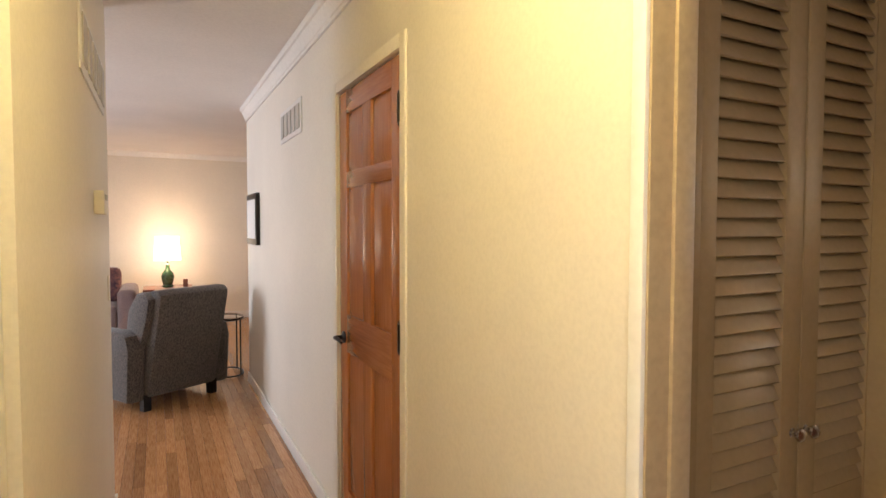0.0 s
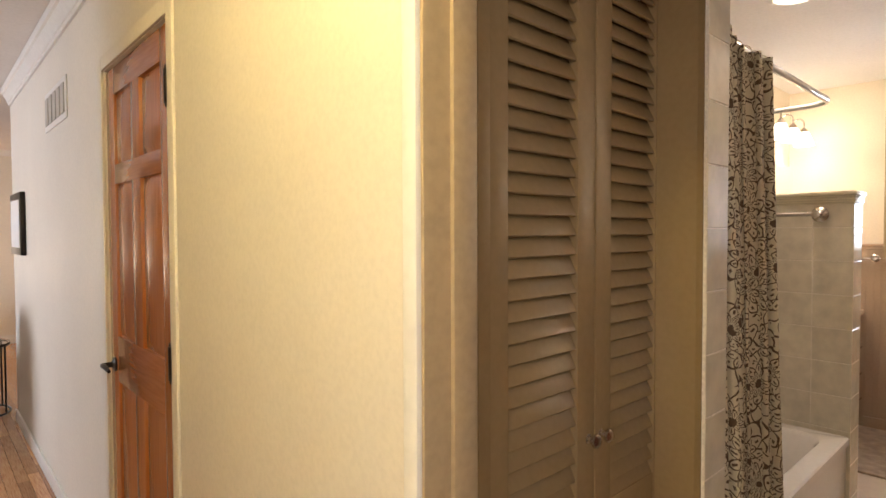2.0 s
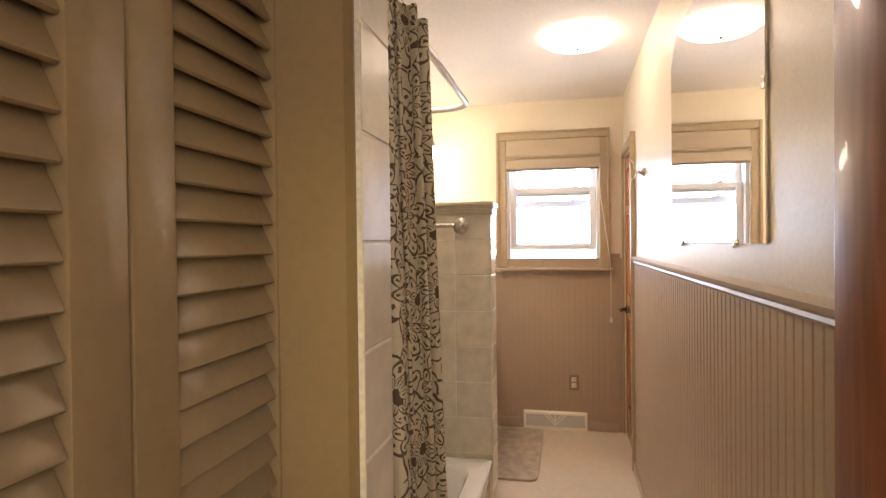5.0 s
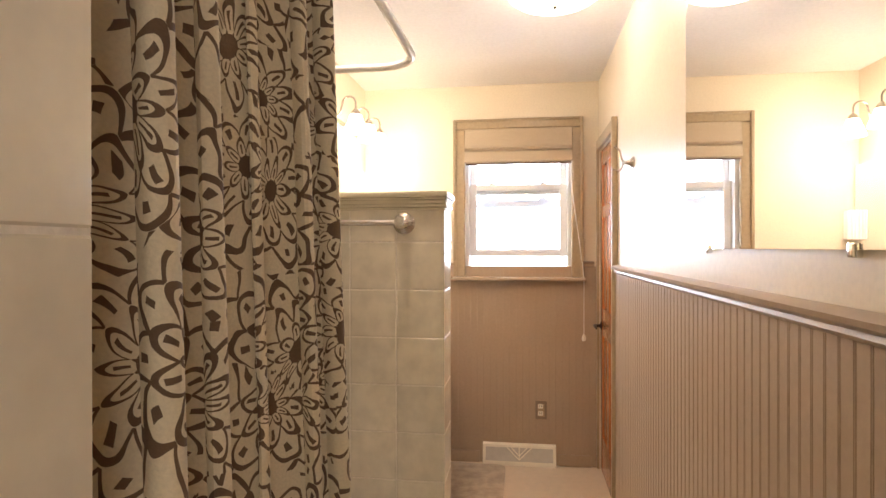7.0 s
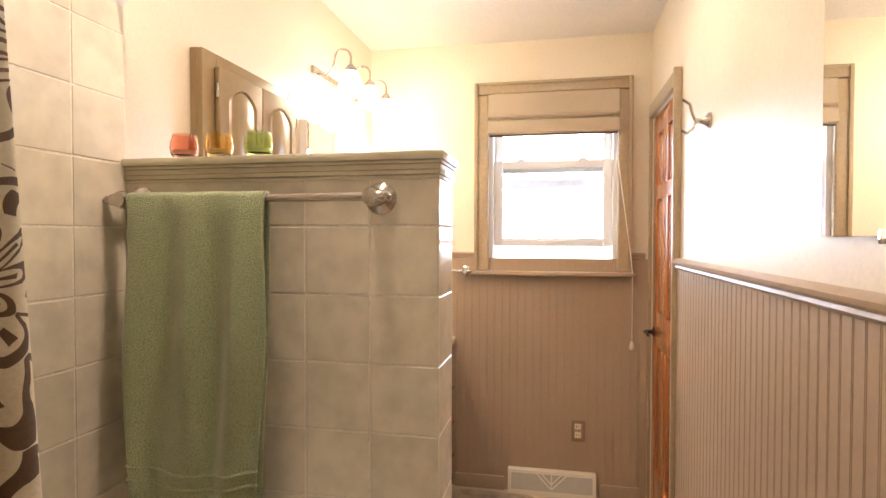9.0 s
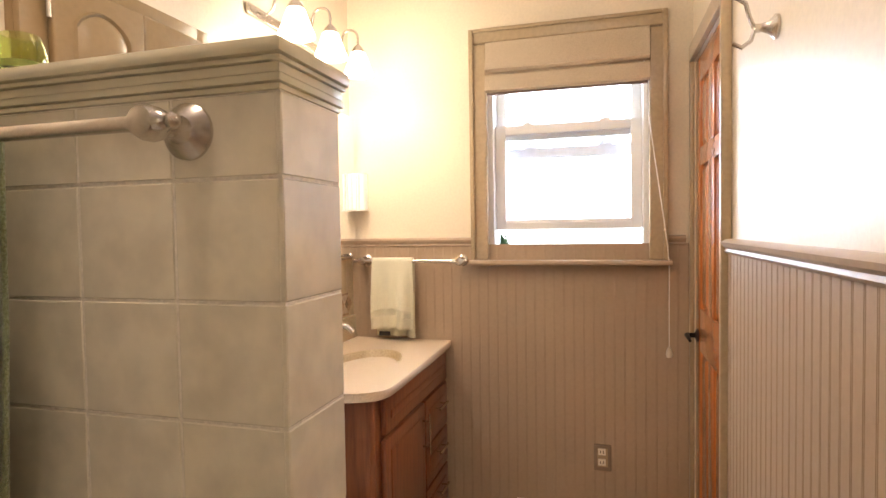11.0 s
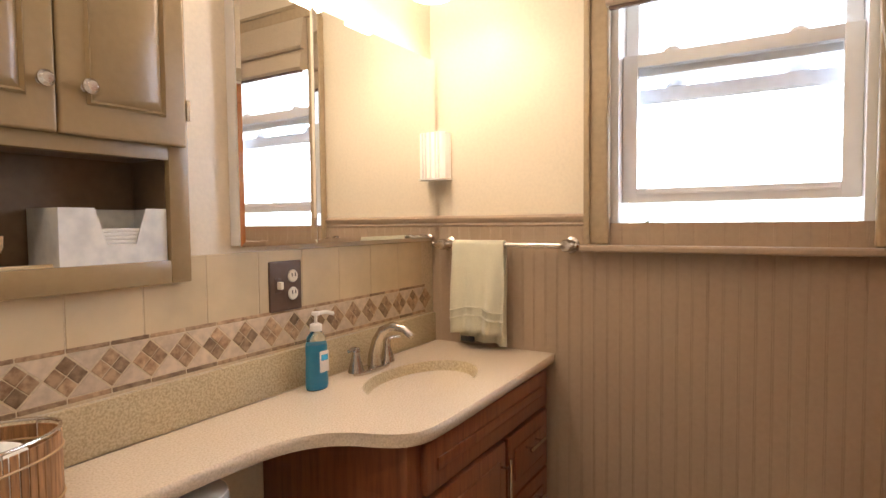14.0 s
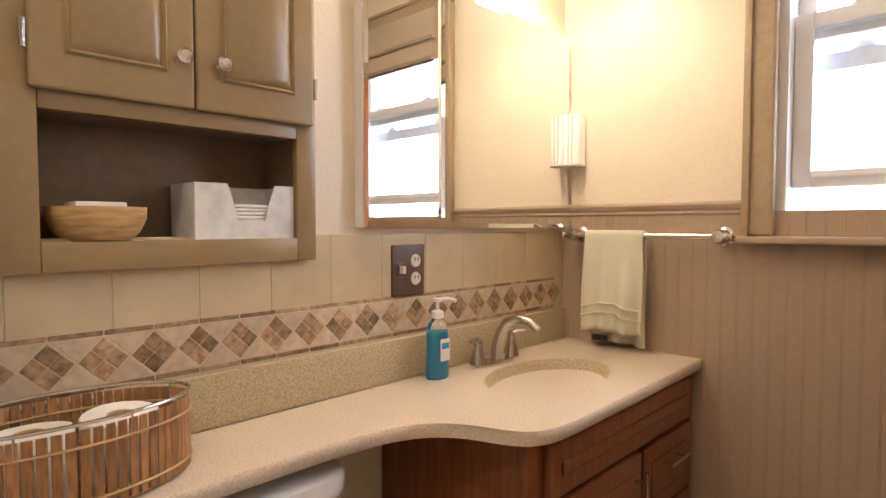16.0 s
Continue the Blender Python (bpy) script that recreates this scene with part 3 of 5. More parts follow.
# closet pine door at the bathroom's end
d2 = six_panel("door_2", D2B - D2A - 0.008, D2H - 0.008, OAK, OAK_FLAT, "honey-stained six-panel pine door beside the window", 1)
lever(d2, D2B - D2A - 0.065, 0.925, 0.0, -1)
hinges(d2, 0.004, (0.25, 1.02, 1.83))
d2.matrix_basis = pose(D2A + 0.004, YR - 0.004, 0)
c2 = thing("door_trim", (D2A, YR, 0), "tan painted casing round the pine door", "door frame", kind="structure")
part("casing", box(D2A - 0.022, YR + 0.0005, 0, D2A - 0.001, YR + 0.032, D2H + 0.064, 0.006), CASING_PAINT, c2)
part("casing", box(D2B + 0.001, YR + 0.0005, 0, XF - 0.013, YR + 0.018, D2H + 0.064, 0.005), CASING_PAINT, c2)
part("casing", box(D2A - 0.0005, YR + 0.0005, D2H + 0.001, D2B + 0.0005, YR + 0.022, D2H + 0.064, 0.005), CASING_PAINT, c2)
# the bathroom's own door, open along the wall
d3 = six_panel("door_3", 0.755, 2.02, MAHOG, MAHOG, "dark varnished panelled door, open against the wall", 1, spans=((0.24, 1.70), (1.80, 1.92)))
d3.matrix_basis = pose(1.638, 0.187, 0, 0, 0, 5)
c1 = thing("door_trim", (XH, D1A, 0), "white painted edge trim round the pine door", "door frame", kind="structure")
for a, b in ((D1A - 0.05, D1A - 0.001), (D1B + 0.001, D1B + 0.05)):
    part("casing", box(XH - 0.010, a, 0, XH - 0.0005, b, D1H + 0.05, 0.004), HALL_PAINT, c1)
part("casing", box(XH - 0.010, D1A - 0.0005, D1H + 0.001, XH - 0.0005, D1B + 0.0005, D1H + 0.05, 0.004), HALL_PAINT, c1)

# ---- louvred closet ----
YC = 1.0


def louvre_door(x0, x1, l0, l1, knob_x, label):
    d = thing("louvred_door", (x0, YC, 0.14), label, "closet door", "linen closet doors")
    z0, z1, a, b = 0.14, 2.16, 0.79, 2.04
    part("stile", box(x0, YC - 0.028, z0, l0, YC + 0.006, z1, 0.004), OLIVE, d)
    part("stile", box(l1, YC - 0.028, z0, x1, YC + 0.006, z1, 0.004), OLIVE, d)
    part("rail", box(l0, YC - 0.027, z0, l1, YC + 0.005, z0 + 0.12, 0.003), OLIVE, d)
    part("rail", box(l0, YC - 0.027, b, l1, YC + 0.005, z1, 0.003), OLIVE, d)
    part("rail", box(l0, YC - 0.027, a - 0.09, l1, YC + 0.005, a, 0.003), OLIVE, d)
    part("panel", box(l0, YC - 0.016, z0 + 0.12, l1, YC - 0.004, a - 0.09), OLIVE, d)
    w = l1 - l0 - 0.001
    me = finish("slat", box(-w / 2, -0.0285, -0.004, w / 2, 0.0285, 0.004, 0.0033, 2), OLIVE)
    k = round((b - a) / 0.0418)
    pieces("slat", me, [pose((l0 + l1) / 2, YC - 0.010, a + (b - a) * (i + 0.5) / k, 64, 0, 0) for i in range(k)], d)
    kn = lathe([(0, 0.030), (0.008, 0.0295), (0.0155, 0.024), (0.0165, 0.019), (0.012, 0.012), (0.006, 0.008), (0.007, 0.002), (0.011, 0), (0, 0)], pose(knob_x, YC - 0.028, 0.955, 90), 20)
    part("knob", kn, NICKEL, d, "round brushed nickel knob")
    return d


louvre_door(1.742, 2.094, 1.797, 2.026, 2.070, "olive-brown painted louvred closet door with nickel knob")
louvre_door(2.098, 2.428, 2.162, 2.374, 2.122, "olive-brown painted louvred closet door with nickel knob")
fr = thing("closet_frame", (1.73, YC, 0), "olive-brown painted frame of the linen closet", "closet frame", kind="structure")
part("casing", box(1.627, YC - 0.030, 0, 1.739, YC + 0.03, CEIL - 0.002, 0.006), CASING_PAINT, fr)
part("casing_bead", box(1.706, YC - 0.036, 0, 1.738, YC - 0.0305, CEIL - 0.002, 0.0025), OLIVE, fr)
part("casing", prism([(2.432, YC + 0.02), (2.432, YC - 0.030), (2.412, YC - 0.034), (2.374, 0.852), (2.3795, 0.852), (2.3795, YC + 0.02)], "z", 0, CEIL - 0.002), OLIVE, fr)
part("head", box(1.765, YC - 0.03, 2.164, 2.430, YC + 0.02, CEIL - 0.002, 0.005), OLIVE, fr)
part("kickboard", box(1.765, YC - 0.02, 0, 2.430, YC + 0.02, 0.135, 0.005), OLIVE, fr)
for z in (0.5, 1.25, 1.93):
    part("hinge", tube([(2.428, YC - 0.036, z - 0.045), (2.428, YC - 0.036, z + 0.045)], 0.006, 8), BROWN_PLATE, fr, "painted butt hinge")

# ---- bathtub side ----
T = 0.1555
tub = thing("bathtub", (3.28, 1.28, 0), "white enamel bathtub built into a tiled alcove", "bathtub")
X0, X1, Y0, Y1, ZT = 2.512, 4.053, 0.885, 1.676, 0.485
bm = bmesh.new()


def rrect(x0, y0, x1, y1, r, z, n=6):
    pts = []
    for cx, cy, a in ((x1 - r, y1 - r, 0), (x0 + r, y1 - r, 90), (x0 + r, y0 + r, 180), (x1 - r, y0 + r, 270)):
        pts += [(cx + r * math.cos(radians(a + 90 * i / n)), cy + r * math.sin(radians(a + 90 * i / n)), z) for i in range(n + 1)]
    return pts


rings = [rrect(X0, Y0 + 0.012, X1, Y1, 0.004, 0.0), rrect(X0, Y0 + 0.012, X1, Y1, 0.004, ZT - 0.04), rrect(X0, Y0, X1, Y1, 0.006, ZT - 0.035), rrect(X0, Y0, X1, Y1, 0.010, ZT - 0.006), rrect(X0 + 0.006, Y0 + 0.006, X1 - 0.006, Y1 - 0.006, 0.012, ZT),
         rrect(X0 + 0.07, Y0 + 0.075, X1 - 0.07, Y1 - 0.06, 0.12, ZT), rrect(X0 + 0.085, Y0 + 0.09, X1 - 0.085, Y1 - 0.075, 0.12, ZT - 0.02), rrect(X0 + 0.16, Y0 + 0.14, X1 - 0.16, Y1 - 0.12, 0.14, 0.13), rrect(X0 + 0.24, Y0 + 0.20, X1 - 0.24, Y1 - 0.18, 0.12, 0.10)]
vs = [[bm.verts.new(p) for p in r] for r in rings]
for a, b in zip(vs, vs[1:]):
    for i in range(len(a)):
        bm.faces.new((a[i], a[(i + 1) % len(a)], b[(i + 1) % len(b)], b[i]))
bm.faces.new(vs[-1])
bmesh.ops.recalc_face_normals(bm, faces=bm.faces)
part("basin", bm, PORCELAIN, tub)
part("drain", lathe([(0, 0.104), (0.03, 0.104), (0.032, 0.101), (0, 0.1)], pose(3.75, 1.28, 0)), CHROME, tub, "chrome drain")

pony = thing("wall_half", (4.10, 1.28, 0), "half-height sage and cream tiled wall at the tub's end", "half wall", kind="structure")
part("core", box(XP + 0.0015, 0.8855, 0, 4.219, 1.70, 1.545), GROUT, pony)
cap = bmesh.new()
for z0, z1, out, bev in ((1.541, 1.5485, 0.004, 0.002), (1.549, 1.560, 0.010, 0.004), (1.5605, 1.573, 0.006, 0.002), (1.5735, 1.580, 0.012, 0.002), (1.5805, 1.600, 0.019, 0.006)):
    box(XP - out, 0.8855 - out * 0.7, z0, 4.222 + out, 1.681, z1, bev, 2, bm=cap)
part("cap", cap, TILE_CAP, pony, "fluted cream tile cap")

rod = thing("shower_rod", (3.3, 0.97, 2.0), "white enamelled curved shower curtain rod", "curtain rod")
rp = [(2.512, 0.965, 2.0), (3.0, 0.965, 2.0), (3.5, 0.965, 2.0)] + arc((3.92, 1.085, 2.0), 0.12, -90, 0, (1, 0, 0), (0, 1, 0)) + [(4.04, 1.4, 2.0), (4.04, 1.672, 2.0)]
part("tube", tube(rp, 0.0125, 12), PORCELAIN, rod)
part("flange", lathe([(0, 0), (0.035, 0), (0.035, 0.006), (0.018, 0.012), (0, 0.012)], pose(4.04, 1.676, 2.0, 90)), PORCELAIN, rod)
part("flange", lathe([(0, 0), (0.035, 0), (0.035, 0.006), (0.018, 0.012), (0, 0.012)], pose(2.511, 0.965, 2.0, 0, 90)), PORCELAIN, rod)

# curtain, gathered at the closet end
cur = thing("shower_curtain", (2.8, 0.9, 0.12), "cream shower curtain printed with brown flowers, drawn aside", "shower curtain")
bm = bmesh.new()
uvl = bm.loops.layers.uv.new("cloth")
NU, NV, ZB, ZTOP = 190, 26, 0.10, 1.975
grid, arcs = [], []
for j in range(NV + 1):
    h = j / NV
    z = ZB + (ZTOP - ZB) * h
    row, s, last, ss = [], 0.0, None, []
    width = 0.59 + 0.10 * (1 - h) ** 1.2
    for i in range(NU + 1):
        u = i / NU
        amp = 0.042 * (0.75 + 0.4 * math.sin(u * 9 + 1)) * (0.9 + 0.25 * (1 - h))
        ph = u * 2 * math.pi * 6.2 + 0.7 * math.sin(u * 7) + 0.25 * math.sin(3 * h + u * 5)
        x = 2.535 + width * u + 0.020 * math.sin(2 * ph)
        y = 0.915 + 0.028 * u - 0.045 * (1 - h) * (1 - 0.6 * u) + amp * math.sin(ph) + 0.055 * max(0.0, u - 0.75) * 2 * h
        p = Vector((x, y, z))
        if last is not None:
            s += (Vector((x, y)) - Vector((last.x, last.y))).length
        last = p
        ss.append(s)
        row.append(bm.verts.new(p))
    grid.append(row)
    arcs.append(ss)
for j in range(NV):
    for i in range(NU):
        f = bm.faces.new((grid[j][i], grid[j][i + 1], grid[j + 1][i + 1], grid[j + 1][i]))
        for lp, (a, b) in zip(f.loops, ((j, i), (j, i + 1), (j + 1, i + 1), (j + 1, i))):
            lp[uvl].uv = (arcs[NV // 2][b], ZB + (ZTOP - ZB) * a / NV)
cloth = part("cloth", bm, CURTAIN, cur)
md = cloth.modifiers.new("thickness", "SOLIDIFY")
md.thickness = 0.0015
for i in range(8):
    x = 2.555 + 0.078 * i
    part("ring", tube(arc((x, 0.965, 1.993), 0.024, 0, 360, (0, 1, 0), (0, 0, 1), 16), 0.002, 6), NICKEL, cur, "nickel curtain ring")


# ---- towel bars and towels ----
def towel_bar(name, p0, p1, out, label):
    """A bar between two round posts on a wall; out is the way off the wall."""
    p0, p1, out = Vector(p0), Vector(p1), Vector(out)
    t = thing(name, (p0 + p1) / 2, label, "towel bar")
    turn = out.to_track_quat("Z", "Y").to_matrix().to_4x4()
    along = (p1 - p0).normalized()
    for p, s in ((p0, -1), (p1, 1)):
        part("post", lathe([(0, 0), (0.036, 0), (0.036, 0.005), (0.030, 0.011), (0.018, 0.018), (0.014, 0.03), (0.017, 0.045), (0.021, 0.058), (0.021, 0.07), (0.017, 0.082), (0, 0.086)], Matrix.Translation(p - out * 0.07) @ turn, 24), NICKEL, t)
        part("finial", lathe([(0, 0.034), (0.006, 0.032), (0.010, 0.026), (0.008, 0.018), (0.013, 0.012), (0.013, 0), (0, 0)], Matrix.Translation(p + along * s * 0.012) @ (along * s).to_track_quat("Z", "Y").to_matrix().to_4x4(), 16), NICKEL, t)
    part("bar", tube([p0, (p0 + p1) / 2, p1], 0.0095, 14), NICKEL, t)
    return t


def towel(name, a0, a1, across, bar_c, z_top, z_front, z_back, sign, material, label, folds, flare, seed):
    """Cloth over a bar along y at x = bar_c; sign is the side that shows."""
    bm = bmesh.new()
    prof_ = []
    for k in range(9):
        prof_.append((-1, z_back + (z_top - 0.012 - z_back) * k / 8))
    for k in range(1, 6):
        a = math.pi * k / 6
        prof_.append((-math.cos(a), z_top - 0.012 + 0.012 * math.sin(a)))
    for k in range(20):
        prof_.append((1, z_top - 0.012 - (z_top - 0.012 - z_front) * k / 19))
    n = 60
    rows_ = []
    for q, z in prof_:
        drop = max(0.0, (z_top - z))
        row = []
        for i in range(n + 1):
            u = i / n
            wav = 0.5 + 0.5 * math.sin(u * folds * 2 * math.pi + seed) * math.cos(u * 3 + seed)
            off = 0.013 + (0.022 * wav + 0.012 * math.sin(u * 17 + z * 4)) * min(1, drop * 3) * 1.0
            y = a0 + (a1 - a0) * u + (u - 0.5) * flare * drop + 0.006 * math.sin(z * 9 + u * 4) * min(1, drop * 4)
            zz = z + 0.010 * math.sin(u * 5 + seed) * min(1, drop)
            row.append(bm.verts.new((bar_c + sign * q * off, y, zz)))
        rows_.append(row)
    for a, b in zip(rows_, rows_[1:]):
        for i in range(n):
            bm.faces.new((a[i], a[i + 1], b[i + 1], b[i]))
    bmesh.ops.recalc_face_normals(bm, faces=bm.faces)
    t = thing(name, (bar_c, (a0 + a1) / 2, z_front), label, "towel")
    c = part("cloth", bm, material, t)
    m_ = c.modifiers.new("thickness", "SOLIDIFY")
    m_.thickness, m_.offset = 0.006, 0
    for zz in (z_front + 0.055, z_front + 0.085):
        y0_, y1_ = a0 - flare * 0.5 * (z_top - zz), a1 + flare * 0.5 * (z_top - zz)
        pts = []
        for i in range(31):
            u = i / 30
            wav = 0.5 + 0.5 * math.sin(u * folds * 2 * math.pi + seed) * math.cos(u * 3 + seed)
            off = 0.013 + (0.022 * wav + 0.012 * math.sin(u * 17 + zz * 4))
            pts.append((bar_c + sign * (off + 0.003), y0_ + (y1_ - y0_) * u, zz + 0.010 * math.sin(u * 5 + seed)))
        part("band", tube(pts, 0.004, 6), material, t)
    return t


towel_bar("towel_bar", (3.995, 1.625, 1.497), (3.995, 1.016, 1.497), (-1, 0, 0), "brushed nickel towel bar on the tiled half wall")
towel("bath_towel", 1.255, 1.60, 0, 3.995, 1.510, 0.80, 0.77, -1, GREEN_TOWEL, "green terry bath towel hung over a nickel bar", 3.0, -0.05, 2)
towel_bar("towel_bar", (5.942, 1.615, 1.222), (5.942, 1.14, 1.222), (-1, 0, 0), "brushed nickel towel bar above the vanity")
ht = towel("hand_towel", 1.36, 1.56, 0, 5.942, 1.236, 0.905, 0.864, -1, PALE_TOWEL, "pale sage terry hand towel hung above the counter", 1.5, 0.02, 5)
part("tag", box(5.938 - 0.012, 1.475, 0.872, 5.938 - 0.008, 1.53, 0.892), SLOT, ht, "small dark fabric tag")

hk = thing("wall_hook", (4.22, 0.935, 1.472), "small round brushed nickel hook on the half wall's back", "hook")
part("rose", lathe([(0, 0), (0.022, 0), (0.022, 0.005), (0.013, 0.012), (0.009, 0.030), (0, 0.030)], pose(4.2195, 0.935, 1.472, 0, 90), 20), NICKEL, hk)
part("ball", lathe([(0, 0.024), (0.008, 0.026), (0.0125, 0.034), (0.011, 0.042), (0.015, 0.050), (0.0165, 0.058), (0.013, 0.067), (0, 0.071)], pose(4.2195, 0.935, 1.472, 0, 90), 20), NICKEL, hk)

# jars on the cap
for y, m_, lab in ((1.535, RED_GLASS, "pink"), (1.44, AMBER_GLASS, "amber"), (1.335, GREEN_GLASS, "green")):
    jar = thing("candle_jar", (4.10, y, 1.6005), f"small rounded {lab} glass candle holder on the tile cap", "candle holder", "glass candle holders")
    part("glass", lathe([(0, 0.002), (0.022, 0), (0.030, 0.010), (0.0345, 0.028), (0.032, 0.045), (0.026, 0.062), (0.0245, 0.062), (0.030, 0.045), (0.032, 0.028), (0.028, 0.012), (0, 0.010)], pose(4.10, y, 1.6005), 28), m_, jar)
    part("wax", lathe([(0, 0.0225), (0.028, 0.0225), (0.0265, 0.0125), (0, 0.0115)], pose(4.10, y, 1.6005), 24), PAPER, jar)

# ---- window ----
win = thing("window_1", (XF, 0.66, WZ0), "white double-hung window, lower sash raised a little", "window", kind="structure")
cy0, cy1, cz = 0.256, 1.085, 2.258
for a, b in ((cy0, WY0 + 0.006), (WY1 - 0.006, cy1)):
    part("casing", box(XF - 0.034, a, 1.225, XF - 0.0005, b, cz - 0.064, 0.010, 3), CASING_PAINT, win, "tan painted casing")
part("casing", box(XF - 0.034, cy0, cz - 0.063, XF - 0.0005, cy1, cz, 0.010, 3), CASING_PAINT, win, "tan painted casing")
part("window_sill", box(XF - 0.07, 0.236, 1.203, XF + 0.05, 1.098, 1.2245, 0.007, 3), TAUPE, win, "tan painted sill")
for a, b in ((WY0, WY0 + 0.028), (WY1 - 0.028, WY1)):
    part("window_frame", box(XF + 0.004, a, WZ0, XF + 0.155, b, WZ1, 0.003), WHITE_VINYL, win)
part("window_frame", box(XF + 0.03, WY0 + 0.028, WZ0, XF + 0.155, WY1 - 0.028, WZ0 + 0.03, 0.003), WHITE_VINYL, win)
part("window_frame", box(XF + 0.03, WY0 + 0.028, WZ1 - 0.03, XF + 0.155, WY1 - 0.028, WZ1, 0.003), WHITE_VINYL, win)


def sash(x, z0, z1, st, label):
    s = part("sash", box(x, WY0 + 0.029, z0, x + 0.032, WY0 + 0.029 + st, z1, 0.003), WHITE_VINYL, win, label)
    part("stile", box(x, WY1 - 0.029 - st, z0, x + 0.032, WY1 - 0.029, z1, 0.003), WHITE_VINYL, s)
    part("rail", box(x, WY0 + 0.029 + st, z0, x + 0.032, WY1 - 0.029 - st, z0 + st, 0.003), WHITE_VINYL, s)
    part("rail", box(x, WY0 + 0.029 + st, z1 - st * 0.9, x + 0.032, WY1 - 0.029 - st, z1, 0.003), WHITE_VINYL, s)
    part("lift", box(x - 0.010, WY0 + 0.08, z0 + st * 0.55, x, WY1 - 0.08, z0 + st * 0.72, 0.003), WHITE_VINYL, s)
    g = part("pane", box(x + 0.014, WY0 + 0.029 + st, z0 + st, x + 0.018, WY1 - 0.029 - st, z1 - st * 0.9), PANE, s)
    g.visible_shadow = False
    return s


lower = sash(XF + 0.055, 1.360, 1.838, 0.046, "white vinyl lower sash, raised")
upper = sash(XF + 0.100, 1.775, 2.165, 0.042, "white vinyl upper sash")
for y in (0.50, 0.84):
    lk = lathe([(0, 0.016), (0.012, 0.015), (0.024, 0.007), (0.026, 0), (0, 0)], pose(XF + 0.071, y, 1.838) @ Matrix.Diagonal((0.6, 1, 1, 1)), 16)
    part("latch", lk, WHITE_VINYL, lower)
    part("latch", lathe([(0, 0.03), (0.016, 0.026), (0.03, 0.008), (0.034, 0), (0, 0)], pose(XF + 0.152, y, 1.742) @ Matrix.Diagonal((0.4, 1, 1, 1)), 16), STORM, win)
part("storm_rail", box(XF + 0.140, WY0 + 0.03, 1.700, XF + 0.154, WY1 - 0.03, 1.742, 0.003), STORM, win, "grey-blue storm sash rail")
part("storm_rail", box(XF + 0.136, WY0 + 0.028, 1.690, XF + 0.139, WY1 - 0.028, 1.700), STORM, win)

# second step of the casing
for a, b in ((cy0 - 0.006, cy0 + 0.014), (cy1 - 0.014, cy1 + 0.006)):
    part("casing_bead", box(XF - 0.044, a, 1.2255, XF - 0.0345, b, cz + 0.002, 0.004, 2), CASING_PAINT, win, "tan painted raised edge")
part("casing_bead", box(XF - 0.044, cy0 + 0.0145, cz - 0.014, XF - 0.0345, cy1 - 0.0145, cz + 0.002, 0.004, 2), CASING_PAINT, win, "tan painted raised edge")

# folded roman shade and its cord
sh = thing("roman_shade", (5.97, 0.66, 1.95), "folded woven roman shade in tan cloth", "window shade")
prof_ = [(5.990, 2.192), (5.962, 2.192), (5.956, 2.150), (5.948, 2.085), (5.940, 2.068), (5.947, 2.056), (5.964, 2.060), (5.964, 2.052), (5.945, 2.040), (5.938, 2.000), (5.934, 1.976), (5.942, 1.966), (5.966, 1.970), (5.990, 1.975)]
sbm = prism([(x, z) for x, z in prof_], "y", 0.322, 1.012)
part("cloth", sbm, LINEN, sh)
part("hem", box(5.946, 0.330, 1.957, 5.962, 1.004, 1.967, 0.002), BROWN_PLATE, sh, "dark hem batten")
cord = thing("shade_cord", (5.95, 0.29, 0.85), "thin white pull cord with a small wooden knob", "cord")
part("cord", tube([(5.953, 0.345, 2.05), (5.952, 0.325, 1.80), (5.948, 0.285, 1.50), (5.947, 0.258, 1.30), (5.947, 0.250, 1.21), (5.952, 0.250, 1.05), (5.954, 0.250, 0.86)], 0.0022, 6), PAPER, cord)
part("knob", lathe([(0, 0.045), (0.006, 0.043), (0.011, 0.030), (0.014, 0.012), (0.010, 0.001), (0, 0)], pose(5.954, 0.250, 0.820), 16), PLASTIC, cord)
part("joiner", lathe([(0, 0.012), (0.005, 0.008), (0.005, 0.004), (0, 0)], pose(5.947, 0.266, 1.345), 10), PLASTIC, cord)

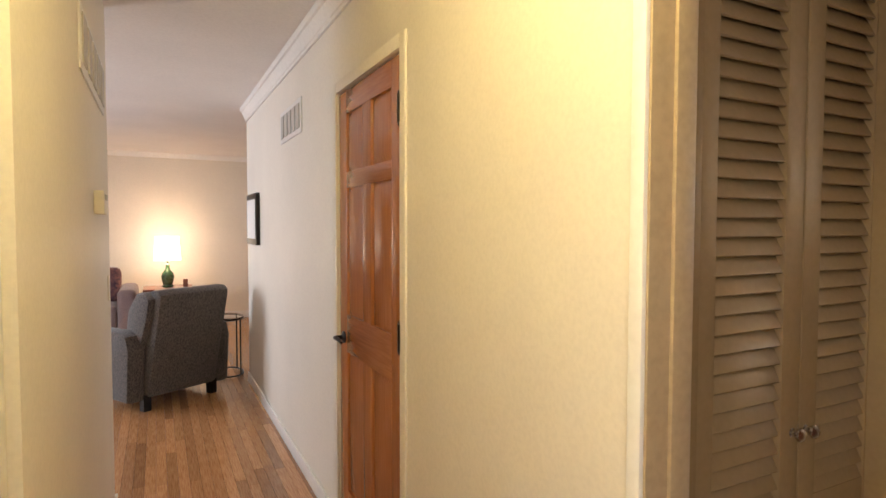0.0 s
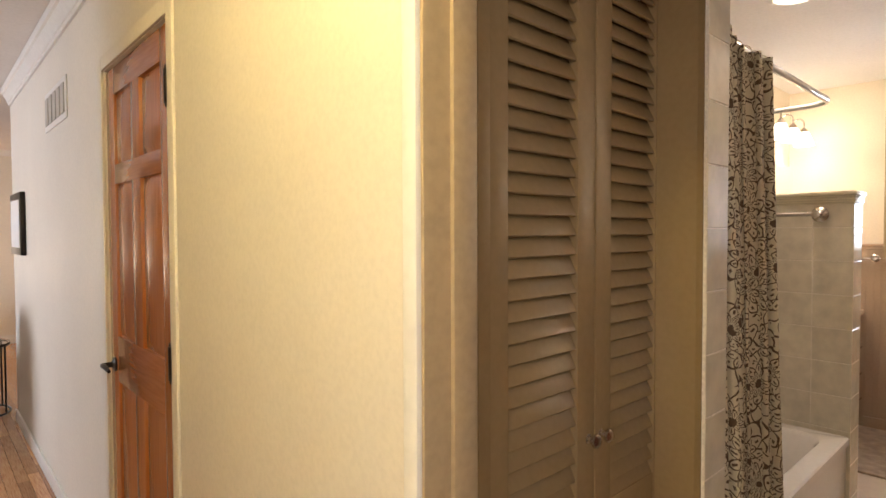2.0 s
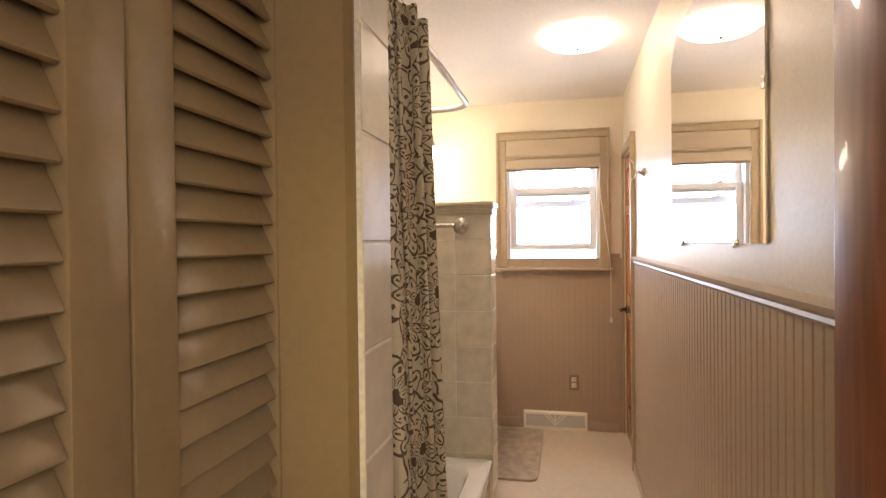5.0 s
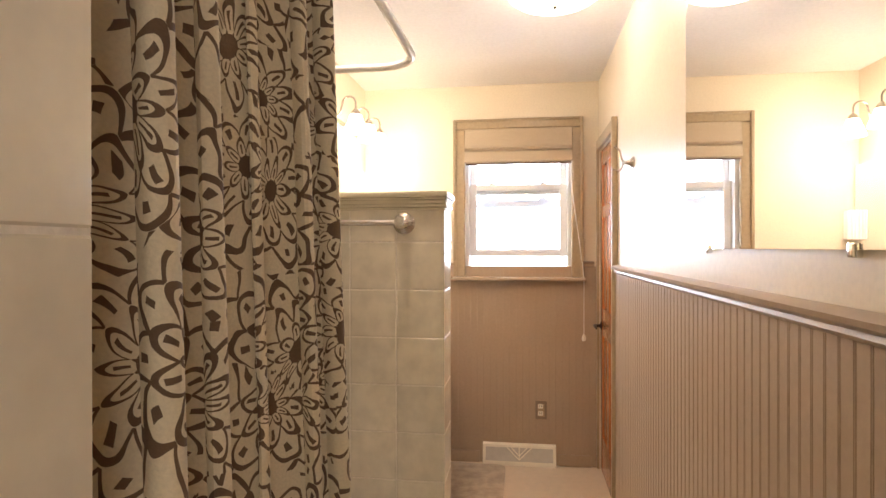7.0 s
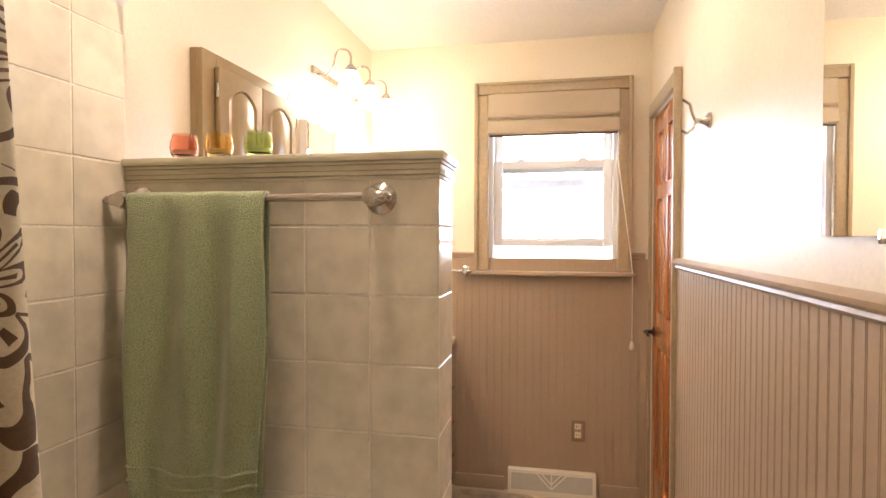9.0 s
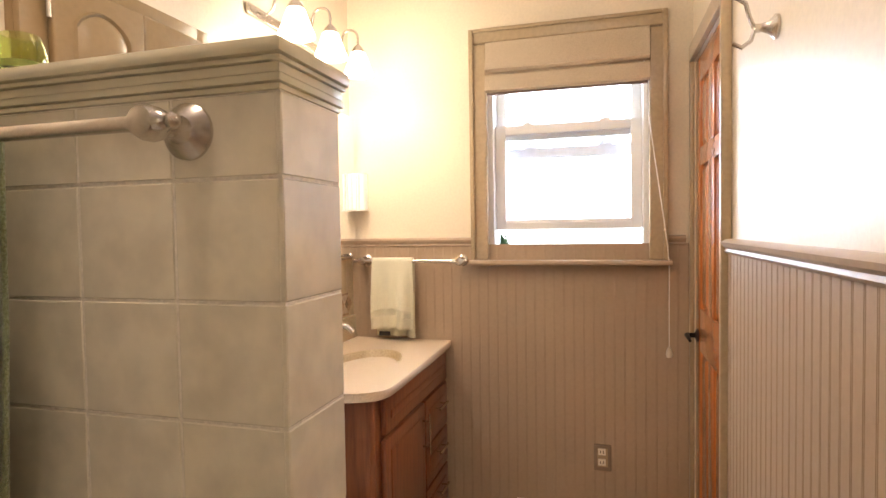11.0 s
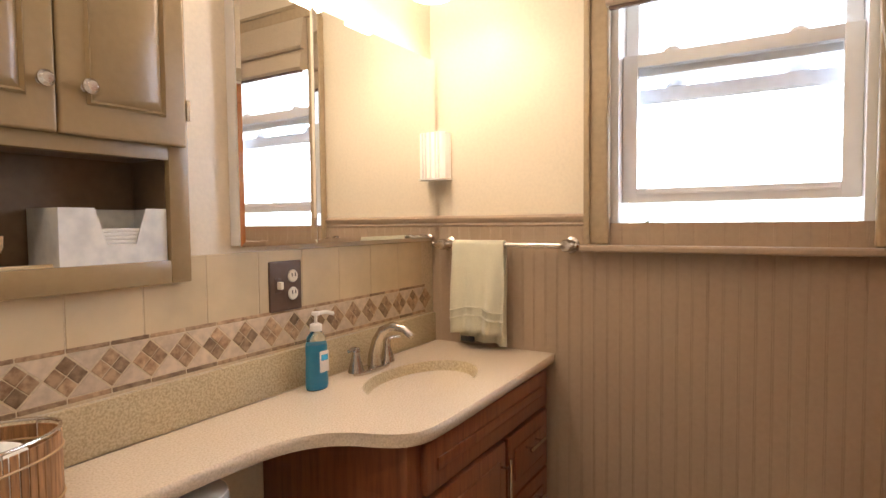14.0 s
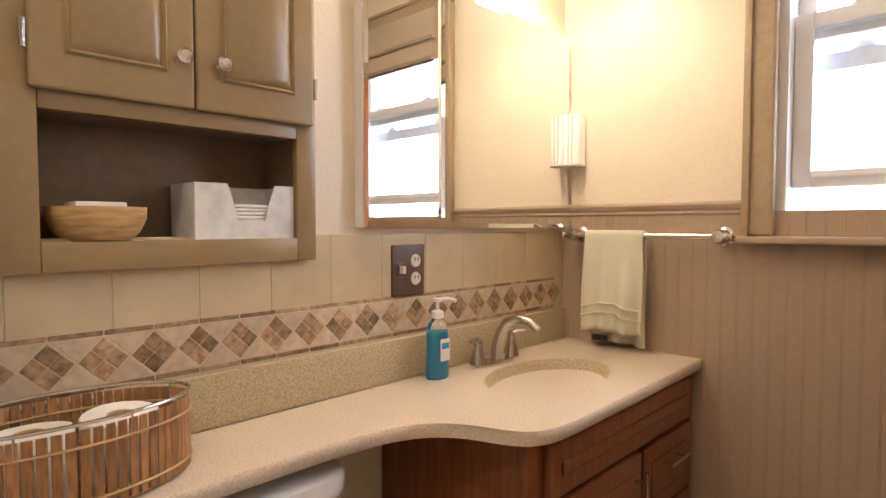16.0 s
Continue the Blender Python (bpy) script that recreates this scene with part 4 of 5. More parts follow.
# ---- outside ----
solid("ground", box(6.4, -160, -0.9, 90, 160, -0.8), LAWN, "mown green lawn", "lawn", "structure")
BACK = glow("bright_haze", (0.93, 0.96, 1.0), 3.0)
bk = bmesh.new()
bmesh.ops.create_grid(bk, x_segments=1, y_segments=1, size=160, matrix=pose(60, 0, 20, 0, 90, 0))
solid("backdrop", bk, BACK, "bright overcast distance beyond the trees", "sky", "structure")
rnd = random.Random(4)
for tx, ty, tz, rr in ((38.0, -7.0, 0.3, 1.1), (40.0, 7.5, 0.2, 1.0)):
    tree = thing("tree", (tx, ty, -0.8), "leafy green garden tree behind the house", "tree", "garden trees")
    part("trunk", tube([(tx, ty, -0.8), (tx + 0.1, ty, tz - rr * 0.6), (tx, ty + 0.1, tz)], 0.1, 8, radii=[0.14, 0.10, 0.05]), BARK, tree)
    verts, faces = [], []
    for i in range(900):
        d = Vector((rnd.gauss(0, 1), rnd.gauss(0, 1), rnd.gauss(0, 0.8))).normalized() * rr * rnd.uniform(0.35, 1.0) * (0.75 + 0.35 * math.sin(3 * rnd.random()))
        c = Vector((tx, ty, tz)) + d
        a = Vector((rnd.uniform(-1, 1), rnd.uniform(-1, 1), rnd.uniform(-1, 1))).normalized() * 0.20
        b = a.cross(Vector((rnd.uniform(-1, 1), rnd.uniform(-1, 1), rnd.uniform(-1, 1)))).normalized() * 0.14
        k = len(verts)
        verts += [c - a, c - b, c + a, c + b]
        faces.append((k, k + 1, k + 2, k + 3))
    me = bpy.data.meshes.new("crown")
    me.from_pydata(verts, [], faces)
    me.materials.append(LEAF)
    cr_ = new("crown", me)
    cr_.parent = tree
    cr_.matrix_parent_inverse = at_world(tree).inverted()

# ---- vanity ----
ZC = 0.848
top = [(4.221, 1.678), (4.221, 1.452), (4.60, 1.450)]
top += [(4.86, 1.446), (4.97, 1.428), (5.04, 1.388), (5.08, 1.33), (5.10, 1.268), (5.125, 1.222), (5.165, 1.196), (5.23, 1.188)]
top += [(5.6, 1.192), (6.000, 1.200), (6.000, 1.678)]
ct = thing("countertop", (5.1, 1.5, ZC - 0.03), "speckled beige solid-surface counter with an integral oval sink", "countertop")
cbm = bmesh.new()
SX, SY, SA, SB = 5.525, 1.432, 0.222, 0.140


def smooth_outline(pts, passes=2):
    for _ in range(passes):
        out = [pts[0], pts[1]]
        for a, b in zip(pts[1:-2], pts[2:-1]):
            out += [(a[0] * 0.75 + b[0] * 0.25, a[1] * 0.75 + b[1] * 0.25), (a[0] * 0.25 + b[0] * 0.75, a[1] * 0.25 + b[1] * 0.75)]
        out += [pts[-2], pts[-1]]
        pts = out
    return pts


front = smooth_outline(top)
NE = 48
outer = [cbm.verts.new((x, y, ZC)) for x, y in front]
inner = [cbm.verts.new((SX + SA * math.cos(2 * math.pi * i / NE), SY + SB * math.sin(2 * math.pi * i / NE), ZC)) for i in range(NE)]
oe = [cbm.edges.new((outer[i], outer[(i + 1) % len(outer)])) for i in range(len(outer))]
ie = [cbm.edges.new((inner[i], inner[(i + 1) % NE])) for i in range(NE)]
bmesh.ops.triangle_fill(cbm, use_beauty=True, edges=oe + ie)
sbm2 = bmesh.new()
prev = [sbm2.verts.new(v.co) for v in inner]
for s, dz in ((0.985, -0.004), (0.95, -0.020), (0.86, -0.065), (0.68, -0.105), (0.40, -0.128), (0.10, -0.134)):
    ring_ = [sbm2.verts.new((SX + SA * s * math.cos(2 * math.pi * i / NE), SY + SB * s * math.sin(2 * math.pi * i / NE), ZC + dz)) for i in range(NE)]
    for i in range(NE):
        sbm2.faces.new((prev[i], prev[(i + 1) % NE], ring_[(i + 1) % NE], ring_[i]))
    prev = ring_
sbm2.faces.new(prev)
bmesh.ops.recalc_face_normals(sbm2, faces=sbm2.faces)
bmesh.ops.reverse_faces(sbm2, faces=sbm2.faces)
lowv = outer
for out_, dz in ((0.004, -0.004), (0.006, -0.012), (0.004, -0.024), (0.0, -0.030)):
    nv = []
    for i, (x, y) in enumerate(front):
        a, b = Vector(front[i - 1]), Vector(front[(i + 1) % len(front)])
        t_ = (b - a).normalized()
        nn = Vector((-t_.y, t_.x)) * -1
        k = out_ if (y < 1.5 and 4.2 < x < 5.99) else 0
        nv.append(cbm.verts.new((x + nn.x * -k, y - k * 0.9, ZC + dz)))
    for i in range(len(front)):
        j = (i + 1) % len(front)
        cbm.faces.new((lowv[i], lowv[j], nv[j], nv[i]))
    lowv = nv
bot = cbm.faces.new(lowv)
bmesh.ops.triangulate(cbm, faces=[bot])
bmesh.ops.recalc_face_normals(cbm, faces=cbm.faces)
part("top", cbm, COUNTER, ct)
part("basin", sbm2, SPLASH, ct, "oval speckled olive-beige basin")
part("backsplash", box(4.221, 1.679, ZC + 0.0005, 5.998, 1.6985, 0.957, 0.004), SPLASH, ct, "speckled olive-beige backsplash")
part("drain", lathe([(0, 0.006), (0.016, 0.005), (0.020, 0.001), (0, 0)], pose(SX, SY, ZC - 0.1335), 20), NICKEL, ct, "nickel sink drain")

van = thing("vanity_cabinet", (5.55, 1.45, 0), "reddish-brown cherry vanity cabinet with bar handles", "vanity cabinet")
VX0, VX1, VY = 5.150, 5.995, 1.232
part("body", box(VX0, VY + 0.02, 0.09, VX1, 1.695, ZC - 0.165, 0.002), CHERRY, van)
part("side_panel", box(VX0, VY + 0.02, ZC - 0.165, VX0 + 0.02, 1.695, ZC - 0.031), CHERRY, van)
part("toe_kick", box(VX0 + 0.01, VY + 0.08, 0, VX1, 1.69, 0.09), SLOT, van)
part("face_frame", box(VX0 - 0.002, VY, 0.085, VX0 + 0.05, VY + 0.0195, ZC - 0.031, 0.002), CHERRY, van)
part("face_frame", box(VX1 - 0.04, VY, 0.085, VX1, VY + 0.0195, ZC - 0.031, 0.002), CHERRY, van)
part("face_frame", box(VX0 + 0.05, VY, 0.085, VX1 - 0.04, VY + 0.0195, ZC - 0.031), CHERRY, van)


def drawer_front(name, x0, x1, z0, z1):
    bm = box(x0, VY - 0.019, z0, x1, VY - 0.0005, z1, 0.005, 2)
    d = part(name, bm, CHERRY, van)
    part("panel", box(x0 + 0.045, VY - 0.0235, z0 + 0.045, x1 - 0.045, VY - 0.0191, z1 - 0.045, 0.004), CHERRY, d)
    return d


def bar_handle(d, a, b):
    a, b = Vector(a), Vector(b)
    h = part("handle", tube([a, (a + b) / 2, b], 0.005, 10), NICKEL, d, "slim nickel bar handle")
    for t_ in (0.18, 0.82):
        p = a.lerp(b, t_)
        part("post", tube([p, p + Vector((0, 0.03, 0))], 0.004, 8), NICKEL, h)


drawer_front("false_front", 5.20, 5.96, 0.68, 0.80)
dd = drawer_front("door", 5.195, 5.625, 0.12, 0.665)
bar_handle(dd, (5.590, VY - 0.05, 0.47), (5.590, VY - 0.05, 0.63))
for z0, z1 in ((0.475, 0.665), (0.30, 0.465), (0.12, 0.29)):
    dr = drawer_front("drawer", 5.64, 5.96, z0, z1)
    bar_handle(dr, (5.74, VY - 0.05, (z0 + z1) / 2 + 0.03), (5.86, VY - 0.05, (z0 + z1) / 2 + 0.03))

# faucet
fa = thing("faucet", (5.51, 1.615, ZC), "brushed nickel single-hole faucet with a side lever", "faucet")
part("base", prism([(5.515 + 0.085 * math.cos(a) * 1.0, 1.615 + 0.028 * math.sin(a)) for a in [2 * math.pi * i / 28 for i in range(28)]], "z", ZC + 0.0005, ZC + 0.012, 0.003), NICKEL, fa)
sp = [(5.535, 1.62, ZC + 0.01), (5.535, 1.62, ZC + 0.05), (5.537, 1.610, ZC + 0.09), (5.540, 1.590, ZC + 0.122), (5.545, 1.555, ZC + 0.138), (5.550, 1.515, ZC + 0.130), (5.553, 1.490, ZC + 0.110)]
part("spout", tube(sp, 0.014, 16, radii=[0.023, 0.019, 0.0165, 0.015, 0.0135, 0.012, 0.0115]), NICKEL, fa)
for hx, way in ((5.445, -1), (5.600, 1)):
    hd = part("handle", lathe([(0.024, 0.01), (0.020, 0.03), (0.013, 0.055), (0.012, 0.065), (0.014, 0.075), (0.010, 0.084), (0, 0.086), ], pose(hx, 1.62, ZC), 20), NICKEL, fa)
    part("lever", tube([(hx, 1.62, ZC + 0.080), (hx + way * 0.02, 1.615, ZC + 0.084), (hx + way * 0.05, 1.605, ZC + 0.083)], 0.006, 8, radii=[0.007, 0.006, 0.005]), NICKEL, hd)

# soap bottle
so = thing("soap_bottle", (5.288, 1.628, ZC), "clear pump bottle of blue liquid hand soap", "soap dispenser")
sm = pose(5.288, 1.628, ZC + 0.0005) @ Matrix.Diagonal((1, 0.72, 1, 1))
bot_ = part("bottle", lathe([(0, 0), (0.033, 0.0), (0.036, 0.008), (0.035, 0.050), (0.0335, 0.085), (0.0345, 0.118), (0.030, 0.142), (0.018, 0.157), (0.0145, 0.161), (0, 0.161)], sm, 28), CLEAR, so)
part("liquid", lathe([(0, 0.002), (0.031, 0.002), (0.034, 0.009), (0.033, 0.050), (0.0315, 0.085), (0.0325, 0.116), (0.031, 0.124), (0, 0.124)], sm, 28), SOAP, bot_, "blue liquid soap")
part("label", box(5.272, 1.5995, ZC + 0.050, 5.306, 1.6015, ZC + 0.108, 0.0008), PAPER, so, "white paper label")
part("label_print", box(5.276, 1.5985, ZC + 0.082, 5.302, 1.5994, ZC + 0.098, 0.0003), SOAP, so, "plain blue printed bar")
part("collar", lathe([(0.0165, 0.161), (0.0165, 0.178), (0.010, 0.182), (0.0045, 0.183), (0.0045, 0.202), (0.011, 0.204), (0.011, 0.213), (0, 0.215)], pose(5.288, 1.628, ZC), 18), PAPER, so, "white pump collar")
part("spout", tube([(5.288, 1.628, ZC + 0.208), (5.316, 1.617, ZC + 0.210), (5.338, 1.608, ZC + 0.203)], 0.0055, 8), PAPER, so)

# toilet, mostly under the counter
to = thing("toilet", (4.62, 1.4, 0), "white porcelain toilet under the counter's narrow arm", "toilet")
part("tank", prism([(x, y) for x, y, _ in rrect(4.44, 1.46, 4.875, 1.675, 0.07, 0)], "z", 0.36, 0.735, 0.012), PORCELAIN, to)
part("tank_lid", prism([(x, y) for x, y, _ in rrect(4.43, 1.445, 4.89, 1.677, 0.075, 0)], "z", 0.737, 0.780, 0.012), PORCELAIN, to)
bowl = [(0.10, 0), (0.115, 0.02), (0.10, 0.12), (0.13, 0.26), (0.18, 0.36), (0.185, 0.385), (0, 0.386)]
part("bowl", lathe(bowl, pose(4.64, 1.25, 0) @ Matrix.Diagonal((1, 1.25, 1, 1)), 32), PORCELAIN, to)
part("seat_lid", lathe([(0, 0.425), (0.15, 0.424), (0.185, 0.412), (0.19, 0.392), (0.0, 0.390)], pose(4.64, 1.25, 0) @ Matrix.Diagonal((1, 1.25, 1, 1)), 32), PORCELAIN, to)

# ---- wall cabinet ----
cab = thing("wall_cabinet", (4.62, 1.62, 1.185), "olive-brown painted wall cabinet with arched doors and open shelf", "wall cabinet")
CX0, CX1, CYF, CZ0, CZ1 = 4.352, 4.934, 1.658, 1.178, 1.970
OX0, OX1, CYB = 4.424, 4.887, 1.795
# inner sides, back and middle shelf are coloured darker than the face frame
part("side_panel", box(4.366, CYF + 0.018, 1.196, OX0, CYB, 1.944), INNER_BROWN, cab)
part("side_panel", box(OX1, CYF + 0.018, 1.196, 4.914, CYB, 1.944), INNER_BROWN, cab)
part("back_panel", box(4.366, CYB, 1.196, 4.914, CYB + 0.009, 1.944), INNER_BROWN, cab)
part("shelf", box(OX0, CYF + 0.018, 1.208, OX1, CYB, 1.2265), OLIVE, cab)
part("shelf", box(OX0, CYF + 0.018, 1.444, OX1, CYB, 1.460), INNER_BROWN, cab)
part("top_panel", box(OX0, CYF + 0.018, 1.926, OX1, CYB, 1.944), OLIVE, cab)
for a, b in ((CX0, OX0), (OX1, CX1)):
    part("face_frame", box(a, CYF, CZ0, b, CYF + 0.0175, CZ1, 0.003), OLIVE, cab)
    part("edge_return", box(a + (0.0 if a == CX0 else 0.03), CYF + 0.0176, CZ0, b - (0.0 if a != CX0 else 0.06), 1.6985, CZ1), OLIVE, cab)
for c, d in ((CZ0, 1.2275), (1.441, 1.474), (1.922, CZ1)):
    part("face_frame", box(OX0 + 0.0005, CYF, c, OX1 - 0.0005, CYF + 0.0175, d, 0.002), OLIVE, cab)
part("edge_return", box(CX0 + 0.018, CYF + 0.0176, CZ0, OX1 + 0.03, 1.6985, 1.1955), OLIVE, cab)


def arched_door(x0, x1, z0, z1, knob_x, hinge_x):
    d = part("door", box(x0, CYF - 0.019, z0, x1, CYF - 0.0005, z1, 0.006, 3), OLIVE, cab)
    cx, w = (x0 + x1) / 2, (x1 - x0) / 2 - 0.048

    def arch(k, s):
        pts = [(cx - w * s, z0 + 0.058 + (1 - s) * w), (cx + w * s, z0 + 0.058 + (1 - s) * w)]
        zt = z1 - 0.088 - (1 - s) * w
        for i in range(13):
            u = 1 - 2 * i / 12
            pts.append((cx + w * s * u, zt + 0.044 * max(0.0, math.cos(u * math.pi / 2)) ** 0.7))
        return pts

    bm = bmesh.new()
    o = [bm.verts.new((x, CYF - 0.0192, z)) for x, z in arch(0, 1)]
    i1 = [bm.verts.new((x, CYF - 0.0262, z)) for x, z in arch(0, 0.95)]
    i2 = [bm.verts.new((x, CYF - 0.0200, z)) for x, z in arch(0, 0.88)]
    i3 = [bm.verts.new((x, CYF - 0.0300, z)) for x, z in arch(0, 0.66)]
    for a, b in ((o, i1), (i1, i2), (i2, i3)):
        for k in range(len(a)):
            bm.faces.new((a[k], a[(k + 1) % len(a)], b[(k + 1) % len(b)], b[k]))
    bmesh.ops.triangulate(bm, faces=[bm.faces.new(i3)])
    bmesh.ops.recalc_face_normals(bm, faces=bm.faces)
    part("panel", bm, OLIVE, d)
    part("knob", lathe([(0, 0.027), (0.009, 0.026), (0.0145, 0.020), (0.0145, 0.015), (0.008, 0.010), (0.006, 0.004), (0.009, 0), (0, 0)], pose(knob_x, CYF - 0.0195, 1.559, 90), 20), NICKEL, d, "round brushed nickel knob")
    for z in (1.55, 1.855):
        part("hinge", tube([(hinge_x, CYF - 0.014, z - 0.022), (hinge_x, CYF - 0.014, z + 0.022)], 0.005, 8), NICKEL, d, "small nickel hinge")


arched_door(4.411, 4.6640, 1.470, 1.929, 4.640, 4.405)
arched_door(4.6670, 4.920, 1.470, 1.929, 4.714, 4.926)
bw = thing("wooden_bowl", (4.518, 1.715, 1.2270), "pale bamboo bowl with folded paper on the cabinet shelf", "bowl")
part("bowl", lathe([(0, 0.002), (0.048, 0), (0.066, 0.014), (0.078, 0.040), (0.079, 0.060), (0.075, 0.060), (0.072, 0.040), (0.060, 0.018), (0.044, 0.006), (0, 0.006)], pose(4.518, 1.713, 1.2270), 36), BOWL_WOOD, bw)
part("paper", box(4.475, 1.67, 1.272, 4.555, 1.75, 1.2955, 0.004), PAPER, bw, "white folded paper")
nb = thing("napkin_box", (4.77, 1.70, 1.2270), "white patterned card box of folded paper towels", "paper towel box")
bx0, bx1, by0, by1, bz0, bz1 = 4.671, 4.884, 1.668, 1.788, 1.2272, 1.338
part("front_panel", prism([(bx0, bz0), (bx1, bz0), (bx1, bz1), (bx1 - 0.045, bz1), (bx1 - 0.055, bz1 - 0.030), (bx1 - 0.068, bz0 + 0.038), (bx1 - 0.126, bz0 + 0.038), (bx1 - 0.138, bz1 - 0.030), (bx1 - 0.148, bz1), (bx0, bz1)], "y", by0, by0 + 0.003), CARD, nb)
part("side_panel", box(bx0, by0 + 0.003, bz0, bx0 + 0.003, by1, bz1), CARD, nb)
part("side_panel", box(bx1 - 0.003, by0 + 0.003, bz0, bx1, by1, bz1), CARD, nb)
part("back_panel", box(bx0 + 0.003, by1 - 0.003, bz0, bx1 - 0.003, by1, bz1), CARD, nb)
stk = finish("towel_sheet", box(bx0 + 0.01, by0 + 0.006, -0.0035, bx1 - 0.01, by1 - 0.006, 0.0035, 0.003), PAPER)
pieces("towel_sheet", stk, [pose(0, 0, bz0 + 0.006 + 0.0076 * i) for i in range(9)], nb)

# ---- mirrors ----
mc = thing("medicine_cabinet", (5.5, 1.69, 1.247), "wide silver mirror cabinet hung above the sink", "medicine cabinet")
part("body", box(5.072, 1.668, 1.25, 5.985, 1.6985, 1.905), WHITE_VINYL, mc)


def mirror_door(x0, x1):
    b_ = 0.013
    bm = bmesh.new()
    o = [bm.verts.new(p) for p in ((x0, 1.6675, 1.247), (x1, 1.6675, 1.247), (x1, 1.6675, 1.908), (x0, 1.6675, 1.908))]
    m1 = [bm.verts.new((v.co.x, 1.6640, v.co.z)) for v in o]
    i_ = [bm.verts.new((x, 1.6620, z)) for x, z in ((x0 + b_, 1.247 + b_), (x1 - b_, 1.247 + b_), (x1 - b_, 1.908 - b_), (x0 + b_, 1.908 - b_))]
    for k in range(4):
        bm.faces.new((o[k], o[(k + 1) % 4], m1[(k + 1) % 4], m1[k]))
        bm.faces.new((m1[k], m1[(k + 1) % 4], i_[(k + 1) % 4], i_[k]))
    bm.faces.new(i_)
    bm.faces.new(o[::-1])
    bmesh.ops.recalc_face_normals(bm, faces=bm.faces)
    me = finish("mirror_door", bm, MIRROR, 0)
    ob = new("mirror_door", me)
    ob.parent, ob.matrix_parent_inverse = mc, at_world(mc).inverted()


mirror_door(5.074, 5.338)
mirror_door(5.340, 5.985)
wm = thing("wall_mirror", (3.47, YR, 1.414), "large frameless mirror with clipped corners on clips", "mirror")
ol = [(2.935, 1.414), (4.010, 1.414), (4.010, 2.10), (3.91, 2.20), (3.035, 2.20), (2.935, 2.10)]
part("glass", prism(ol, "y", YR + 0.002, YR + 0.007), MIRROR, wm)
for x in (3.15, 3.80):
    part("clip", box(x - 0.012, YR + 0.001, 1.402, x + 0.012, YR + 0.012, 1.424, 0.003), CHROME, wm)
part("clip", box(2.925, YR + 0.001, 1.74, 2.948, YR + 0.012, 1.765, 0.003), CHROME, wm)

# ---- fixtures ----
vl = thing("vanity_light", (5.5, 1.69, 2.12), "three-arm nickel vanity light with frosted bell shades", "wall light")
part("back_plate", box(5.18, 1.683, 2.125, 5.82, 1.699, 2.165, 0.007), NICKEL, vl)
for x in (5.24, 5.50, 5.76):
    ap = [(x, 1.685, 2.145), (x, 1.655, 2.130), (x, 1.625, 2.150), (x, 1.610, 2.200)] + arc((x, 1.572, 2.205), 0.038, 0, 180, (0, 1, 0), (0, 0, 1), 8) + [(x, 1.534, 2.175)]
    arm = part("arm", tube(ap, 0.0055, 10), NICKEL, vl)
    part("socket", lathe([(0, 0.035), (0.010, 0.034), (0.022, 0.020), (0.030, 0.004), (0.030, 0), (0, 0)], pose(x, 1.534, 2.140), 20), NICKEL, arm)
    s_ = part("shade", lathe([(0.028, 0.10), (0.034, 0.085), (0.046, 0.05), (0.060, 0.015), (0.064, 0), (0.062, 0), (0.056, 0.016), (0.042, 0.05), (0.028, 0.088)], pose(x, 1.534, 2.045), 28), SHADE_GLOW, vl, "lit frosted white glass shade")
    s_.visible_shadow = False
cl = thing("ceiling_light", (4.66, 0.50, CEIL), "flush frosted glass dome ceiling light, lit", "ceiling light")
part("pan", lathe([(0, 0), (0.10, 0), (0.10, -0.02), (0, -0.02)], pose(4.66, 0.50, CEIL - 0.0005), 32), TRIM_WHITE, cl)
dm = part("shade", lathe([(0.195, -0.012), (0.190, -0.022), (0.160, -0.042), (0.110, -0.056), (0.05, -0.063), (0, -0.065)], pose(4.66, 0.50, CEIL), 36), DOME_GLOW, cl, "lit frosted glass dome")
dm.visible_shadow = False
part("finial", lathe([(0.008, 0), (0.010, -0.006), (0.005, -0.014), (0, -0.016)], pose(4.66, 0.50, CEIL - 0.064), 14), NICKEL, cl)
sl = thing("recessed_light", (3.9, 1.08, CEIL), "round recessed shower light with white trim ring", "ceiling light")
part("trim", lathe([(0.125, 0), (0.125, -0.006), (0.108, -0.016), (0.092, -0.018), (0.092, -0.004)], pose(3.9, 1.08, CEIL - 0.0005), 36), TRIM_WHITE, sl)
ln = part("lens", lathe([(0.092, -0.008), (0.05, -0.016), (0, -0.018)], pose(3.9, 1.08, CEIL), 32), DOME_GLOW, sl, "lit frosted lens")
ln.visible_shadow = False
hl = thing("hall_light", (1.0, 0.80, CEIL), "small flush glass ceiling light in the hall", "ceiling light")
hs_ = part("shade", lathe([(0.12, -0.0), (0.12, -0.02), (0.10, -0.06), (0.05, -0.085), (0, -0.09)], pose(1.0, 0.80, CEIL), 28), glow("lit_hall_glass", (1.0, 0.85, 0.5), 4.0), hl)
hs_.visible_shadow = False
hw = thing("window_2", (0.44, -0.25, 0.8), "white painted hall window letting in daylight", "window", kind="structure")
for a, b, c, d in ((-0.85, -0.80, 0.8, 2.25), (0.30, 0.35, 0.8, 2.25), (-0.80, 0.30, 0.8, 0.85), (-0.80, 0.30, 2.20, 2.25)):
    part("window_frame", box(0.39, a, c, 0.49, b, d, 0.004), WHITE_VINYL, hw)
